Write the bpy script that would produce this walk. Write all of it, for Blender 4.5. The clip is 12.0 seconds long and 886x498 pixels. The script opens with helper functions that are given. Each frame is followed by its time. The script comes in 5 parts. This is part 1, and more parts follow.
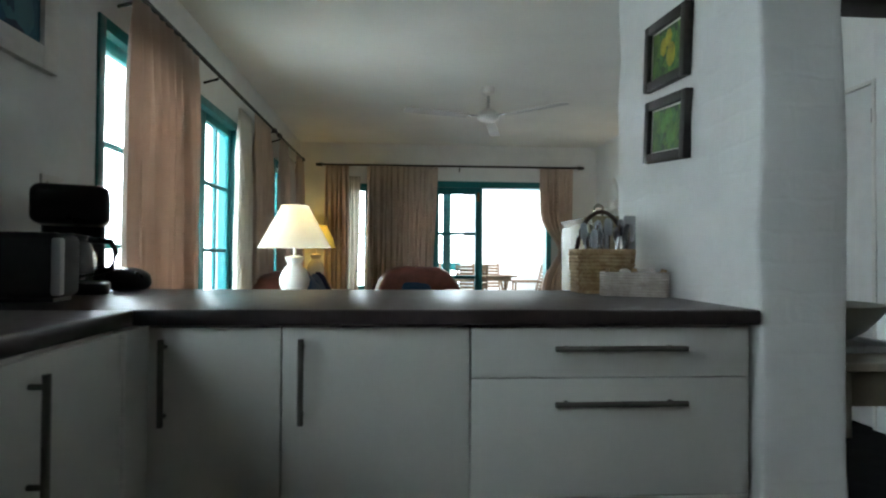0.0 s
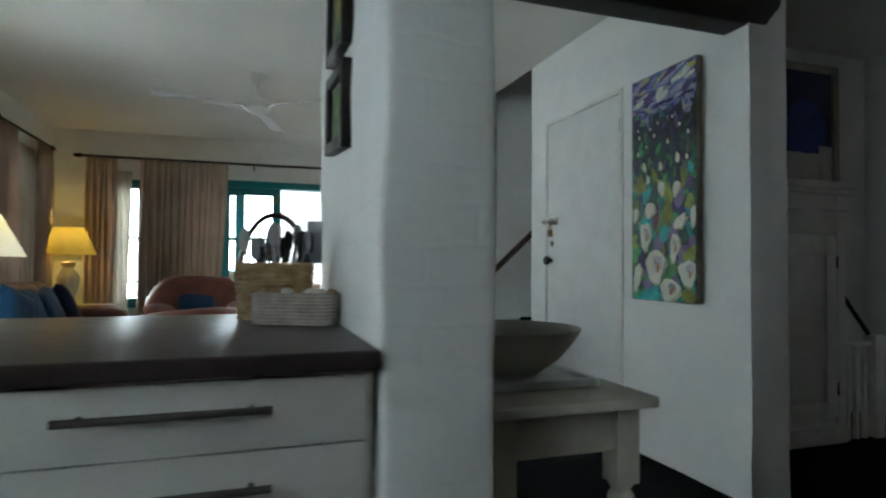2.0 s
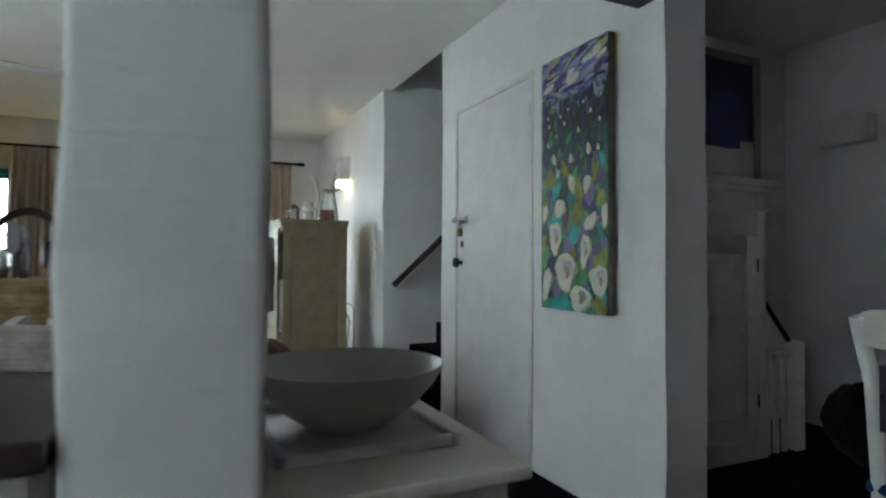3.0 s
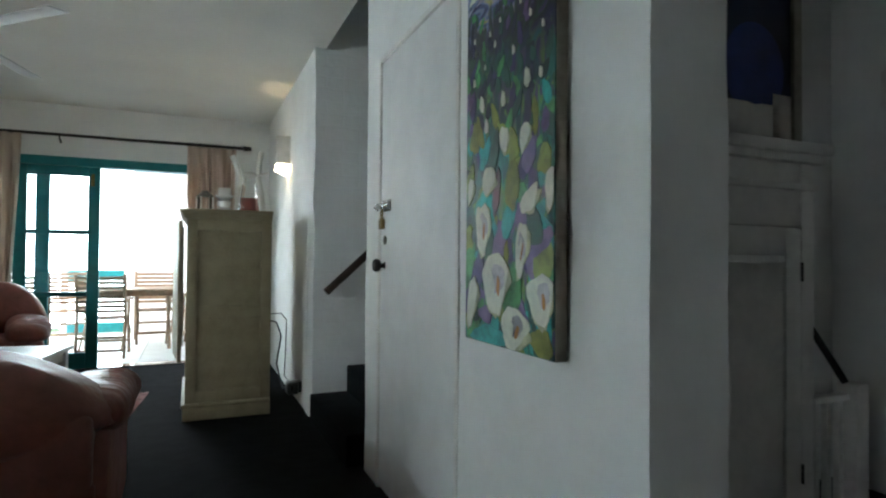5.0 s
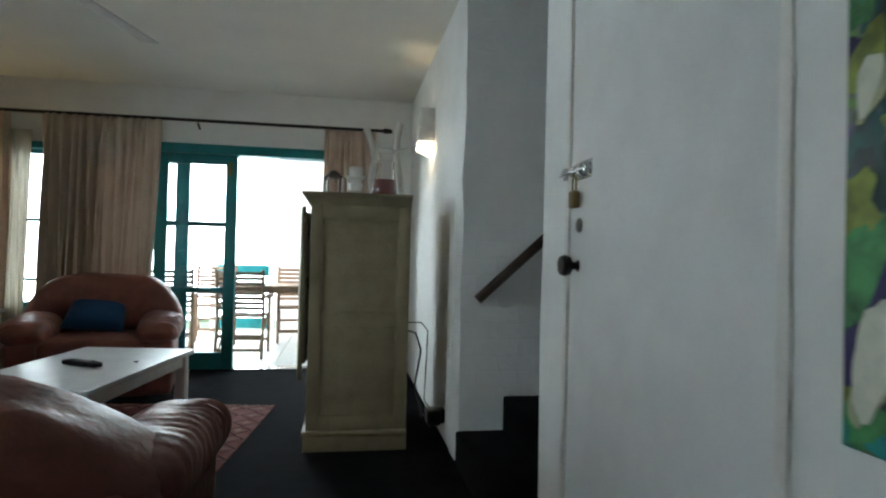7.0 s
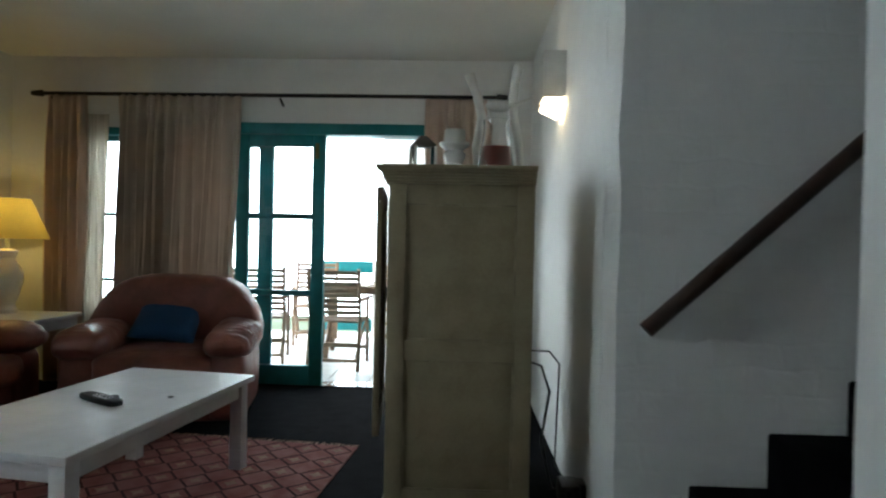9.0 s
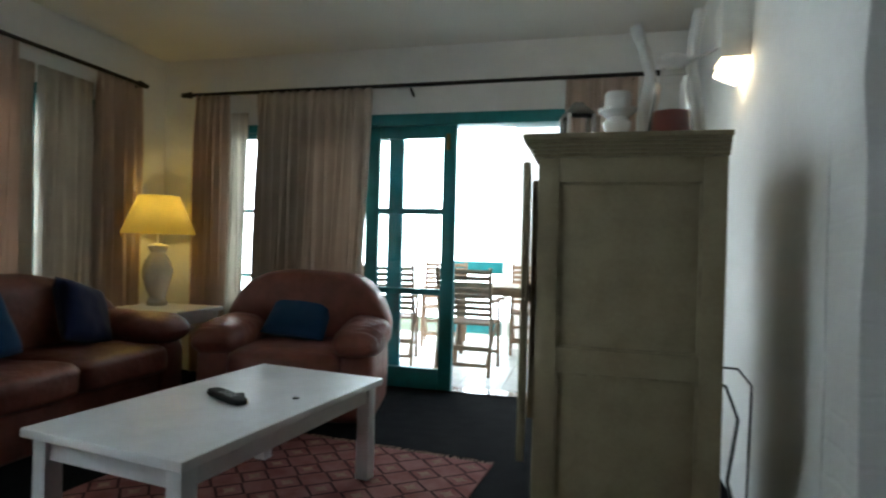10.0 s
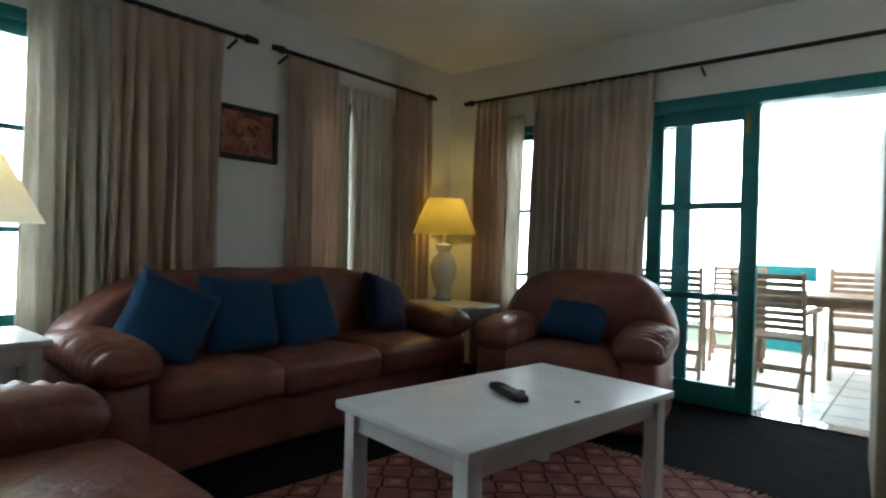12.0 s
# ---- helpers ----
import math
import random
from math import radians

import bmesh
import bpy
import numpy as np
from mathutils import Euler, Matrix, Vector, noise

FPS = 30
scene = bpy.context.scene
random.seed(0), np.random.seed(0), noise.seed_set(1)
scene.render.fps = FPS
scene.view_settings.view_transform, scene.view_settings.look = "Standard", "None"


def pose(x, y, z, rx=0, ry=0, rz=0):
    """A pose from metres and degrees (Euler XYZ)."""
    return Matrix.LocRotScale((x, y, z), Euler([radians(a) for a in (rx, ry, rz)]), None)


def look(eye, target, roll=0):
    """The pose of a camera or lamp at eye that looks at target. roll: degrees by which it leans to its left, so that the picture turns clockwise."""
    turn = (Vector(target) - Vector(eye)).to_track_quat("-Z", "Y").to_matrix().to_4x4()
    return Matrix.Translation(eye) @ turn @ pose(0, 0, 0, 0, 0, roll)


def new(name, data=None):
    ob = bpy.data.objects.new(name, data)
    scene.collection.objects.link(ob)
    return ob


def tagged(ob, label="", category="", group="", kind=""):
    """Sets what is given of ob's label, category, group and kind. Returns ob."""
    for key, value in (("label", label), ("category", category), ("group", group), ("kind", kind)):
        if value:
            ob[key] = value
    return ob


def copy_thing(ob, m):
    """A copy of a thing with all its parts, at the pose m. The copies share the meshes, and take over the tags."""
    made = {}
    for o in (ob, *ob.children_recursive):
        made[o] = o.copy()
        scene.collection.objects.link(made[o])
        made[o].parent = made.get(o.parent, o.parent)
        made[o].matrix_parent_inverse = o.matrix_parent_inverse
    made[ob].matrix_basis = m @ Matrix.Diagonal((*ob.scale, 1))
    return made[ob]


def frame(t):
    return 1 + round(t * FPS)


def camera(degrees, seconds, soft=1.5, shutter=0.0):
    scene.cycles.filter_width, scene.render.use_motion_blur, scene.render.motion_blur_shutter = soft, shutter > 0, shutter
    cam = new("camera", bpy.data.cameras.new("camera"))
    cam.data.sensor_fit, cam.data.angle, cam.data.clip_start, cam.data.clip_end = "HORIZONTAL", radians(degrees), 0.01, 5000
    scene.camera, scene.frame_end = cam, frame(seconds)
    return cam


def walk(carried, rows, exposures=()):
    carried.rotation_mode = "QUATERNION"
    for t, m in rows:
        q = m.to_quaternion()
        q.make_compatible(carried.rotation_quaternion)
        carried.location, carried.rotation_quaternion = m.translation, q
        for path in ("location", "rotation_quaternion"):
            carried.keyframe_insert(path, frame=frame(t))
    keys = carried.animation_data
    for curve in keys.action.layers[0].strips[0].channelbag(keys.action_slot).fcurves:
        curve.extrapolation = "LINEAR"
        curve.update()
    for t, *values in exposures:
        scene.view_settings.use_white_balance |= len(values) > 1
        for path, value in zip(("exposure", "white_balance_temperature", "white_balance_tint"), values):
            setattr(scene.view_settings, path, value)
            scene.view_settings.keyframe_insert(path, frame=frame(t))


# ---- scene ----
cam = camera(74.7, 12.0, soft=2.1, shutter=0.4)
PATH = [
    (0, (0.765, 0.186, 0.996), (0.91, 2.18, 1.026), 0.4),
    (0.5, (0.907, 0.227, 0.99), (1.07, 2.22, 1.027), 0.4),
    (1, (1.062, 0.365, 1.001), (1.368, 2.341, 1.042), 0.6),
    (1.5, (1.249, 0.463, 1.015), (1.763, 2.396, 1.063), 0.5),
    (2, (1.484, 0.554, 1.032), (2.126, 2.448, 1.085), 0.4),
    (2.5, (1.696, 0.713, 1.039), (2.432, 2.573, 1.093), 0.5),
    (3, (1.88, 0.866, 1.076), (2.712, 2.685, 1.117), 0.3),
    (3.5, (2.127, 1.041, 1.083), (2.993, 2.843, 1.12), 0.3),
    (5.5, (2.778, 1.847, 1.097), (3.479, 3.72, 1.134), 0.7),
    (6, (2.784, 2.103, 1.096), (3.347, 4.022, 1.132), 1.0),
    (6.5, (2.815, 2.334, 1.081), (3.272, 4.281, 1.11), 1.1),
    (7, (2.874, 2.614, 1.081), (3.209, 4.585, 1.109), 1.4),
    (9, (2.967, 3.675, 1.119), (2.903, 5.674, 1.11), 1.2),
    (9.5, (2.887, 3.88, 1.1), (2.625, 5.863, 1.094), 1.6),
    (10, (2.849, 4.021, 1.064), (2.362, 5.961, 1.059), 1.5),
    (10.5, (2.822, 4.097, 1.045), (2.04, 5.937, 1.038), 1.8),
    (11, (2.799, 4.14, 1.031), (1.786, 5.864, 1.018), 1.6),
    (11.5, (2.765, 4.148, 1.015), (1.599, 5.773, 1.005), 1.7),
    (12, (2.733, 4.134, 1.019), (1.444, 5.663, 1.007), 1.6),
]
walk(cam, [(t, look(eye, target, roll)) for t, eye, target, roll in PATH],
     exposures=[(0.0, 0.95), (1.0, 0.86), (1.5, 0.84), (2.0, 0.90), (2.9, 1.08), (3.5, 1.42), (5.5, 1.00), (7.0, 0.85), (9.0, 0.62), (11.2, 0.84), (12.0, 0.68)])

# ---- light ----
world = bpy.data.worlds.new("sky")
scene.world = world
world.use_nodes = True
wn = world.node_tree
sky = wn.nodes.new("ShaderNodeTexSky")
sky.sky_type = 'NISHITA'
sky.sun_disc = False
sky.sun_elevation = radians(58)
sky.sun_rotation = radians(165)
wn.links.new(sky.outputs[0], wn.nodes["Background"].inputs[0])
wn.nodes["Background"].inputs[1].default_value = 0.15
sun = new("sun", bpy.data.lights.new("sun", 'SUN'))
sun.data.energy, sun.data.angle, sun.data.color = 2.4, radians(0.5), (1.0, 0.95, 0.88)
sun.matrix_world = look((2.5, -6.0, 12.0), (1.0, 0.6, 0.0))


def bulb(x, y, z, watts, colour, size=0.04):
    l = new("bulb", bpy.data.lights.new("bulb", 'POINT'))
    l.data.energy, l.data.color, l.data.shadow_soft_size = watts, colour, size
    l.location = (x, y, z)


WARM = (1.0, 0.74, 0.24)
bulb(-0.33, 7.78, 1.27, 2.2, WARM)
bulb(-0.03, 4.62, 1.22, 1.2, WARM)
bulb(3.43, 6.77, 1.93, 1.0, (1.0, 0.80, 0.5), 0.03)


# ---- materials ----
def mat(name, colour, rough=0.6, metal=0.0, scale=6.0, vary=0.12, fine=60.0, bump=0.15, depth=0.004, colour2=None, spec=0.5, sheen=0.0, piece=0.0):
    """Two scales of noise in colour, relief and gloss on one base colour."""
    m = bpy.data.materials.new(name)
    m.use_nodes = True
    n, l = m.node_tree.nodes, m.node_tree.links
    b = n["Principled BSDF"]
    co = n.new("ShaderNodeTexCoord")
    big = n.new("ShaderNodeTexNoise")
    big.inputs["Scale"].default_value, big.inputs["Detail"].default_value = scale, 5
    small = n.new("ShaderNodeTexNoise")
    small.inputs["Scale"].default_value, small.inputs["Detail"].default_value = fine, 4
    for t in (big, small):
        l.new(co.outputs["Object"], t.inputs["Vector"])
    mix = n.new("ShaderNodeMix")
    mix.data_type = 'RGBA'
    c2 = colour2 or tuple(max(0, c * (1 - 2.2 * vary)) for c in colour)
    mix.inputs["A"].default_value, mix.inputs["B"].default_value = (*colour, 1), (*c2, 1)
    ramp = n.new("ShaderNodeMapRange")
    ramp.inputs["From Min"].default_value, ramp.inputs["From Max"].default_value = 0.35, 0.75
    add = n.new("ShaderNodeMath")
    add.operation = 'MULTIPLY_ADD'
    l.new(small.outputs["Fac"], add.inputs[0])
    add.inputs[1].default_value = 0.35
    l.new(big.outputs["Fac"], add.inputs[2])
    sub = n.new("ShaderNodeMath")
    sub.operation = 'SUBTRACT'
    l.new(add.outputs[0], sub.inputs[0])
    sub.inputs[1].default_value = 0.17
    l.new(sub.outputs[0], ramp.inputs["Value"])
    l.new(ramp.outputs[0], mix.inputs["Factor"])
    out = mix.outputs["Result"]
    if piece:
        info, hsv, mr = n.new("ShaderNodeObjectInfo"), n.new("ShaderNodeHueSaturation"), n.new("ShaderNodeMapRange")
        mr.inputs["To Min"].default_value, mr.inputs["To Max"].default_value = 1 - piece, 1 + piece
        l.new(info.outputs["Random"], mr.inputs["Value"])
        l.new(mr.outputs[0], hsv.inputs["Value"])
        l.new(out, hsv.inputs["Color"])
        out = hsv.outputs[0]
    l.new(out, b.inputs["Base Color"])
    rr = n.new("ShaderNodeMapRange")
    rr.inputs["To Min"].default_value, rr.inputs["To Max"].default_value = max(0.02, rough - 0.08), min(1, rough + 0.08)
    l.new(big.outputs["Fac"], rr.inputs["Value"])
    l.new(rr.outputs[0], b.inputs["Roughness"])
    b.inputs["Metallic"].default_value = metal
    b.inputs["Specular IOR Level"].default_value = spec
    b.inputs["Sheen Weight"].default_value = sheen
    if bump:
        bp = n.new("ShaderNodeBump")
        bp.inputs["Strength"].default_value, bp.inputs["Distance"].default_value = bump, depth
        l.new(add.outputs[0], bp.inputs["Height"])
        l.new(bp.outputs[0], b.inputs["Normal"])
    return m


def glow(name, colour, strength):
    m = bpy.data.materials.new(name)
    m.use_nodes = True
    b = m.node_tree.nodes["Principled BSDF"]
    b.inputs["Base Color"].default_value = (*colour, 1)
    b.inputs["Emission Color"].default_value = (*colour, 1)
    b.inputs["Emission Strength"].default_value = strength
    return m


def cloth(name, colour, through_light=0.35, scale=140.0, colour2=None):
    """Woven cloth that lets some light through."""
    m = mat(name, colour, 0.9, 0, 4.0, 0.10, scale, 0.25, 0.002, colour2, 0.1, 0.2)
    n, l = m.node_tree.nodes, m.node_tree.links
    b = n["Principled BSDF"]
    tr, mx = n.new("ShaderNodeBsdfTranslucent"), n.new("ShaderNodeMixShader")
    tr.inputs["Color"].default_value = (*colour, 1)
    mx.inputs[0].default_value = through_light
    l.new(b.outputs[0], mx.inputs[1])
    l.new(tr.outputs[0], mx.inputs[2])
    l.new(mx.outputs[0], n["Material Output"].inputs["Surface"])
    return m


def glass(name, rough=0.0, tint=(1, 1, 1)):
    m = bpy.data.materials.new(name)
    m.use_nodes = True
    b = m.node_tree.nodes["Principled BSDF"]
    b.inputs["Base Color"].default_value = (*tint, 1)
    b.inputs["Transmission Weight"].default_value = 1.0
    b.inputs["Roughness"].default_value = rough
    b.inputs["IOR"].default_value = 1.45
    return m


M_PLASTER = mat("white_plaster", (0.80, 0.80, 0.78), 0.75, 0, 5.0, 0.03, 26.0, 0.5, 0.012)
# dark brown for the unseen rear wall, chosen to bounce less light
M_DARKWALL = mat("unseen_wall_dark_brown", (0.22, 0.16, 0.11), 0.8, 0, 5.0, 0.05, 26.0, 0.4, 0.008)
# white blades with the shade of their undersides put into a grey base colour
M_BLADE = mat("white_fan_blade_shaded_grey", (0.52, 0.52, 0.50), 0.5, 0, 9.0, 0.05, 60.0, 0.1, 0.001)
M_CEIL = mat("ceiling_paint", (0.78, 0.77, 0.72), 0.85, 0, 2.0, 0.03, 40.0, 0.15, 0.004)
M_CARPET = mat("dark_carpet", (0.0065, 0.0065, 0.0078), 0.97, 0, 9.0, 0.2, 260.0, 0.6, 0.004, spec=0.05)
M_TEAL = mat("teal_paint", (0.007, 0.20, 0.215), 0.4, 0, 12.0, 0.12, 90.0, 0.1, 0.002)
M_WOODW = mat("white_painted_wood", (0.76, 0.74, 0.70), 0.45, 0, 14.0, 0.06, 120.0, 0.12, 0.002)
M_TABLEW = mat("table_white_lacquer", (0.72, 0.73, 0.75), 0.35, 0, 10.0, 0.05, 90.0, 0.08, 0.002)
M_DOORW = mat("door_paint", (0.76, 0.76, 0.75), 0.5, 0, 7.0, 0.04, 120.0, 0.12, 0.002)
M_CAB = mat("cream_distressed_wood", (0.285, 0.238, 0.145), 0.55, 0, 9.0, 0.10, 70.0, 0.25, 0.003, (0.215, 0.175, 0.10))
M_CABW = mat("worn_groove", (0.30, 0.25, 0.15), 0.6, 0, 12.0, 0.2, 80.0, 0.2, 0.002)
M_CREAM = mat("cream_table_paint", (0.66, 0.63, 0.53), 0.5, 0, 8.0, 0.08, 80.0, 0.15, 0.002)
M_KITCH = mat("kitchen_front", (0.68, 0.67, 0.62), 0.38, 0, 5.0, 0.03, 60.0, 0.04, 0.001)
M_TOP = mat("dark_worktop", (0.028, 0.021, 0.021), 0.36, 0, 30.0, 0.25, 150.0, 0.08, 0.001, (0.042, 0.031, 0.029))
M_STEEL = mat("dark_brushed_steel", (0.20, 0.19, 0.17), 0.38, 0.9, 20.0, 0.1, 150.0, 0.08, 0.001)
M_CHROME = mat("chrome", (0.6, 0.6, 0.6), 0.2, 1.0, 20.0, 0.05, 100.0, 0.03, 0.001)
M_BLACKM = mat("black_iron", (0.022, 0.018, 0.016), 0.5, 0.3, 30.0, 0.2, 120.0, 0.3, 0.002)
M_BLACKP = mat("black_plastic", (0.018, 0.018, 0.02), 0.3, 0, 20.0, 0.15, 90.0, 0.05, 0.001)
M_LEATHER = mat("red_brown_leather", (0.195, 0.062, 0.044), 0.42, 0, 9.0, 0.16, 30.0, 0.7, 0.014, (0.12, 0.038, 0.026))
M_BLUE = cloth("blue_cushion_cloth", (0.010, 0.055, 0.135), 0.02)
M_NAVY = cloth("navy_cushion_cloth", (0.010, 0.016, 0.06), 0.02)
M_CURT = cloth("tan_curtain", (0.63, 0.49, 0.40), 0.27)
M_CURT2 = cloth("grey_beige_curtain", (0.54, 0.48, 0.40), 0.16)
M_CURT3 = cloth("tan_grey_curtain", (0.60, 0.50, 0.42), 0.20)
M_PALE = cloth("pale_curtain", (0.72, 0.68, 0.61), 0.45)
M_SHADE = cloth("pleated_lampshade", (0.80, 0.66, 0.22), 0.34, 60.0)
M_SHADE2 = cloth("cream_lampshade", (0.82, 0.78, 0.66), 0.5, 60.0)
M_CERAM = mat("white_ceramic", (0.78, 0.77, 0.72), 0.25, 0, 12.0, 0.04, 60.0, 0.15, 0.004)
M_BOWL = mat("grey_green_bowl_glaze", (0.64, 0.64, 0.56), 0.3, 0, 6.0, 0.05, 60.0, 0.05, 0.001)
M_TRAY = mat("pale_tray", (0.62, 0.65, 0.66), 0.3, 0, 8.0, 0.05, 60.0, 0.05, 0.001)
M_RAIL = mat("dark_wood_rail", (0.045, 0.022, 0.014), 0.35, 0, 14.0, 0.25, 70.0, 0.15, 0.002)
M_BEAM = mat("dark_beam", (0.02, 0.014, 0.012), 0.6, 0, 9.0, 0.25, 60.0, 0.4, 0.004)
M_TEAK = mat("weathered_teak", (0.26, 0.16, 0.095), 0.6, 0, 12.0, 0.2, 90.0, 0.25, 0.002)
M_TILE = mat("pale_patio_tile", (0.70, 0.68, 0.63), 0.35, 0, 9.0, 0.06, 70.0, 0.08, 0.001, piece=0.06)
M_GROUT = mat("grout", (0.40, 0.38, 0.34), 0.8, 0, 12.0, 0.1, 90.0, 0.2, 0.002)
M_WICK = mat("wicker", (0.30, 0.18, 0.085), 0.6, 0, 30.0, 0.3, 160.0, 0.4, 0.003, (0.48, 0.36, 0.21))
M_WICKW = mat("whitewashed_wicker", (0.34, 0.29, 0.25), 0.7, 0, 30.0, 0.2, 160.0, 0.4, 0.003, (0.50, 0.45, 0.40))
M_SILVER = mat("cutlery_steel", (0.45, 0.45, 0.46), 0.25, 1.0, 30.0, 0.1, 120.0, 0.02, 0.001)
M_RUBBER = mat("matt_black_plastic", (0.012, 0.012, 0.013), 0.65, 0, 20.0, 0.1, 90.0, 0.05, 0.001, None, 0.25)
M_GREYP = mat("grey_plastic", (0.34, 0.34, 0.35), 0.4, 0, 20.0, 0.06, 90.0, 0.05, 0.001)
M_PAPER = mat("paper", (0.75, 0.73, 0.68), 0.8, 0, 20.0, 0.05, 90.0, 0.1, 0.001)
M_REDW = mat("dark_red_liquid", (0.30, 0.04, 0.02), 0.4, 0, 20.0, 0.1, 90.0, 0.0, 0.001)
M_GLASS = glass("clear_glass")
M_PANE = glass("window_pane")
M_LAWN = mat("garden_green", (0.07, 0.10, 0.04), 0.9, 0, 1.5, 0.25, 30.0, 0.4, 0.02)
M_SKYW = glow("bright_sky_backdrop", (0.79, 0.93, 1.0), 7.7)
M_BULB = glow("lit_diffuser", (1.0, 0.80, 0.50), 6.0)
M_BRASS = mat("old_brass", (0.24, 0.17, 0.07), 0.4, 0.9, 20.0, 0.15, 90.0, 0.1, 0.001)


def bricked(m, strength=0.13):
    """Faint courses of painted brick under the plaster, as relief only."""
    n, l = m.node_tree.nodes, m.node_tree.links
    co, sep, add, com = n.new("ShaderNodeTexCoord"), n.new("ShaderNodeSeparateXYZ"), n.new("ShaderNodeMath"), n.new("ShaderNodeCombineXYZ")
    l.new(co.outputs["Object"], sep.inputs[0])
    l.new(sep.outputs["X"], add.inputs[0])
    l.new(sep.outputs["Y"], add.inputs[1])
    l.new(add.outputs[0], com.inputs["X"])
    l.new(sep.outputs["Z"], com.inputs["Y"])
    wob, mx = n.new("ShaderNodeTexNoise"), n.new("ShaderNodeMixRGB")
    wob.inputs["Scale"].default_value = 7.0
    l.new(co.outputs["Object"], wob.inputs["Vector"])
    mx.blend_type = 'ADD'
    mx.inputs[0].default_value = 0.055
    l.new(com.outputs[0], mx.inputs[1])
    l.new(wob.outputs["Color"], mx.inputs[2])
    br = n.new("ShaderNodeTexBrick")
    br.inputs["Scale"].default_value, br.inputs["Brick Width"].default_value, br.inputs["Row Height"].default_value = 1.0, 0.23, 0.085
    br.inputs["Mortar Size"].default_value, br.inputs["Mortar Smooth"].default_value = 0.012, 1.0
    l.new(mx.outputs[0], br.inputs["Vector"])
    bp = n.new("ShaderNodeBump")
    bp.invert = True
    bp.inputs["Strength"].default_value, bp.inputs["Distance"].default_value = strength, 0.008
    l.new(br.outputs["Fac"], bp.inputs["Height"])
    old = n["Principled BSDF"].inputs["Normal"].links[0].from_node
    l.new(bp.outputs[0], old.inputs["Normal"])
    return m


M_PLBRICK = bricked(mat("white_painted_brick", (0.80, 0.80, 0.78), 0.75, 0, 5.0, 0.03, 26.0, 0.5, 0.012))


# ---- mesh helpers ----
def box(bm, x0, y0, z0, x1, y1, z1, bev=0.0, seg=2):
    """A box between two corners, edges rounded by bev, added to bm."""
    t = bmesh.new()
    bmesh.ops.create_cube(t, size=1.0)
    for v in t.verts:
        v.co = Vector(((x0 + x1) / 2 + v.co.x * (x1 - x0), (y0 + y1) / 2 + v.co.y * (y1 - y0), (z0 + z1) / 2 + v.co.z * (z1 - z0)))
    if bev:
        bmesh.ops.bevel(t, geom=list(t.edges), offset=bev, segments=seg, affect='EDGES', profile=0.5)
    join(bm, t)
    return bm


def join(bm, t, m=None):
    if m is not None:
        bmesh.ops.transform(t, matrix=m, verts=list(t.verts))
    me = bpy.data.meshes.new("tmp")
    t.to_mesh(me)
    t.free()
    bm.from_mesh(me)
    bpy.data.meshes.remove(me)
    return bm


def B(x0, y0, z0, x1, y1, z1, bev=0.0, seg=2):
    return box(bmesh.new(), x0, y0, z0, x1, y1, z1, bev, seg)


def lathe(profile, n=32, wob=0.0):
    """A turned shape from (radius, height) pairs."""
    bm = bmesh.new()
    rings = []
    for r, z in profile:
        rings.append([bm.verts.new((r * (1 + wob * math.sin(5 * a)) * math.cos(a), r * (1 + wob * math.sin(5 * a)) * math.sin(a), z)) for a in (2 * math.pi * i / n for i in range(n))])
    for p, q in zip(rings, rings[1:]):
        for i in range(n):
            bm.faces.new((p[i], p[(i + 1) % n], q[(i + 1) % n], q[i]))
    for ring, top in ((rings[0], False), (rings[-1], True)):
        if (ring[0].co - ring[n // 2].co).length > 1e-4:
            bm.faces.new(ring if top else ring[::-1])
    bmesh.ops.remove_doubles(bm, verts=list(bm.verts), dist=1e-5)
    return bm


def tube(points, r, n=10, r2=None):
    """A round bar along points."""
    bm = bmesh.new()
    pts = [Vector(p) for p in points]
    rings = []
    for i, p in enumerate(pts):
        d = (pts[min(i + 1, len(pts) - 1)] - pts[max(i - 1, 0)]).normalized()
        a = d.orthogonal().normalized() if abs(d.z) > 0.95 else d.cross(Vector((0, 0, 1))).normalized()
        b = d.cross(a)
        rr = r if r2 is None else r + (r2 - r) * i / (len(pts) - 1)
        rings.append([bm.verts.new(p + rr * (math.cos(k) * a + math.sin(k) * b)) for k in (2 * math.pi * j / n for j in range(n))])
    for p, q in zip(rings, rings[1:]):
        for i in range(n):
            bm.faces.new((p[i], p[(i + 1) % n], q[(i + 1) % n], q[i]))
    bm.faces.new(rings[0][::-1])
    bm.faces.new(rings[-1])
    bmesh.ops.recalc_face_normals(bm, faces=list(bm.faces))
    return bm


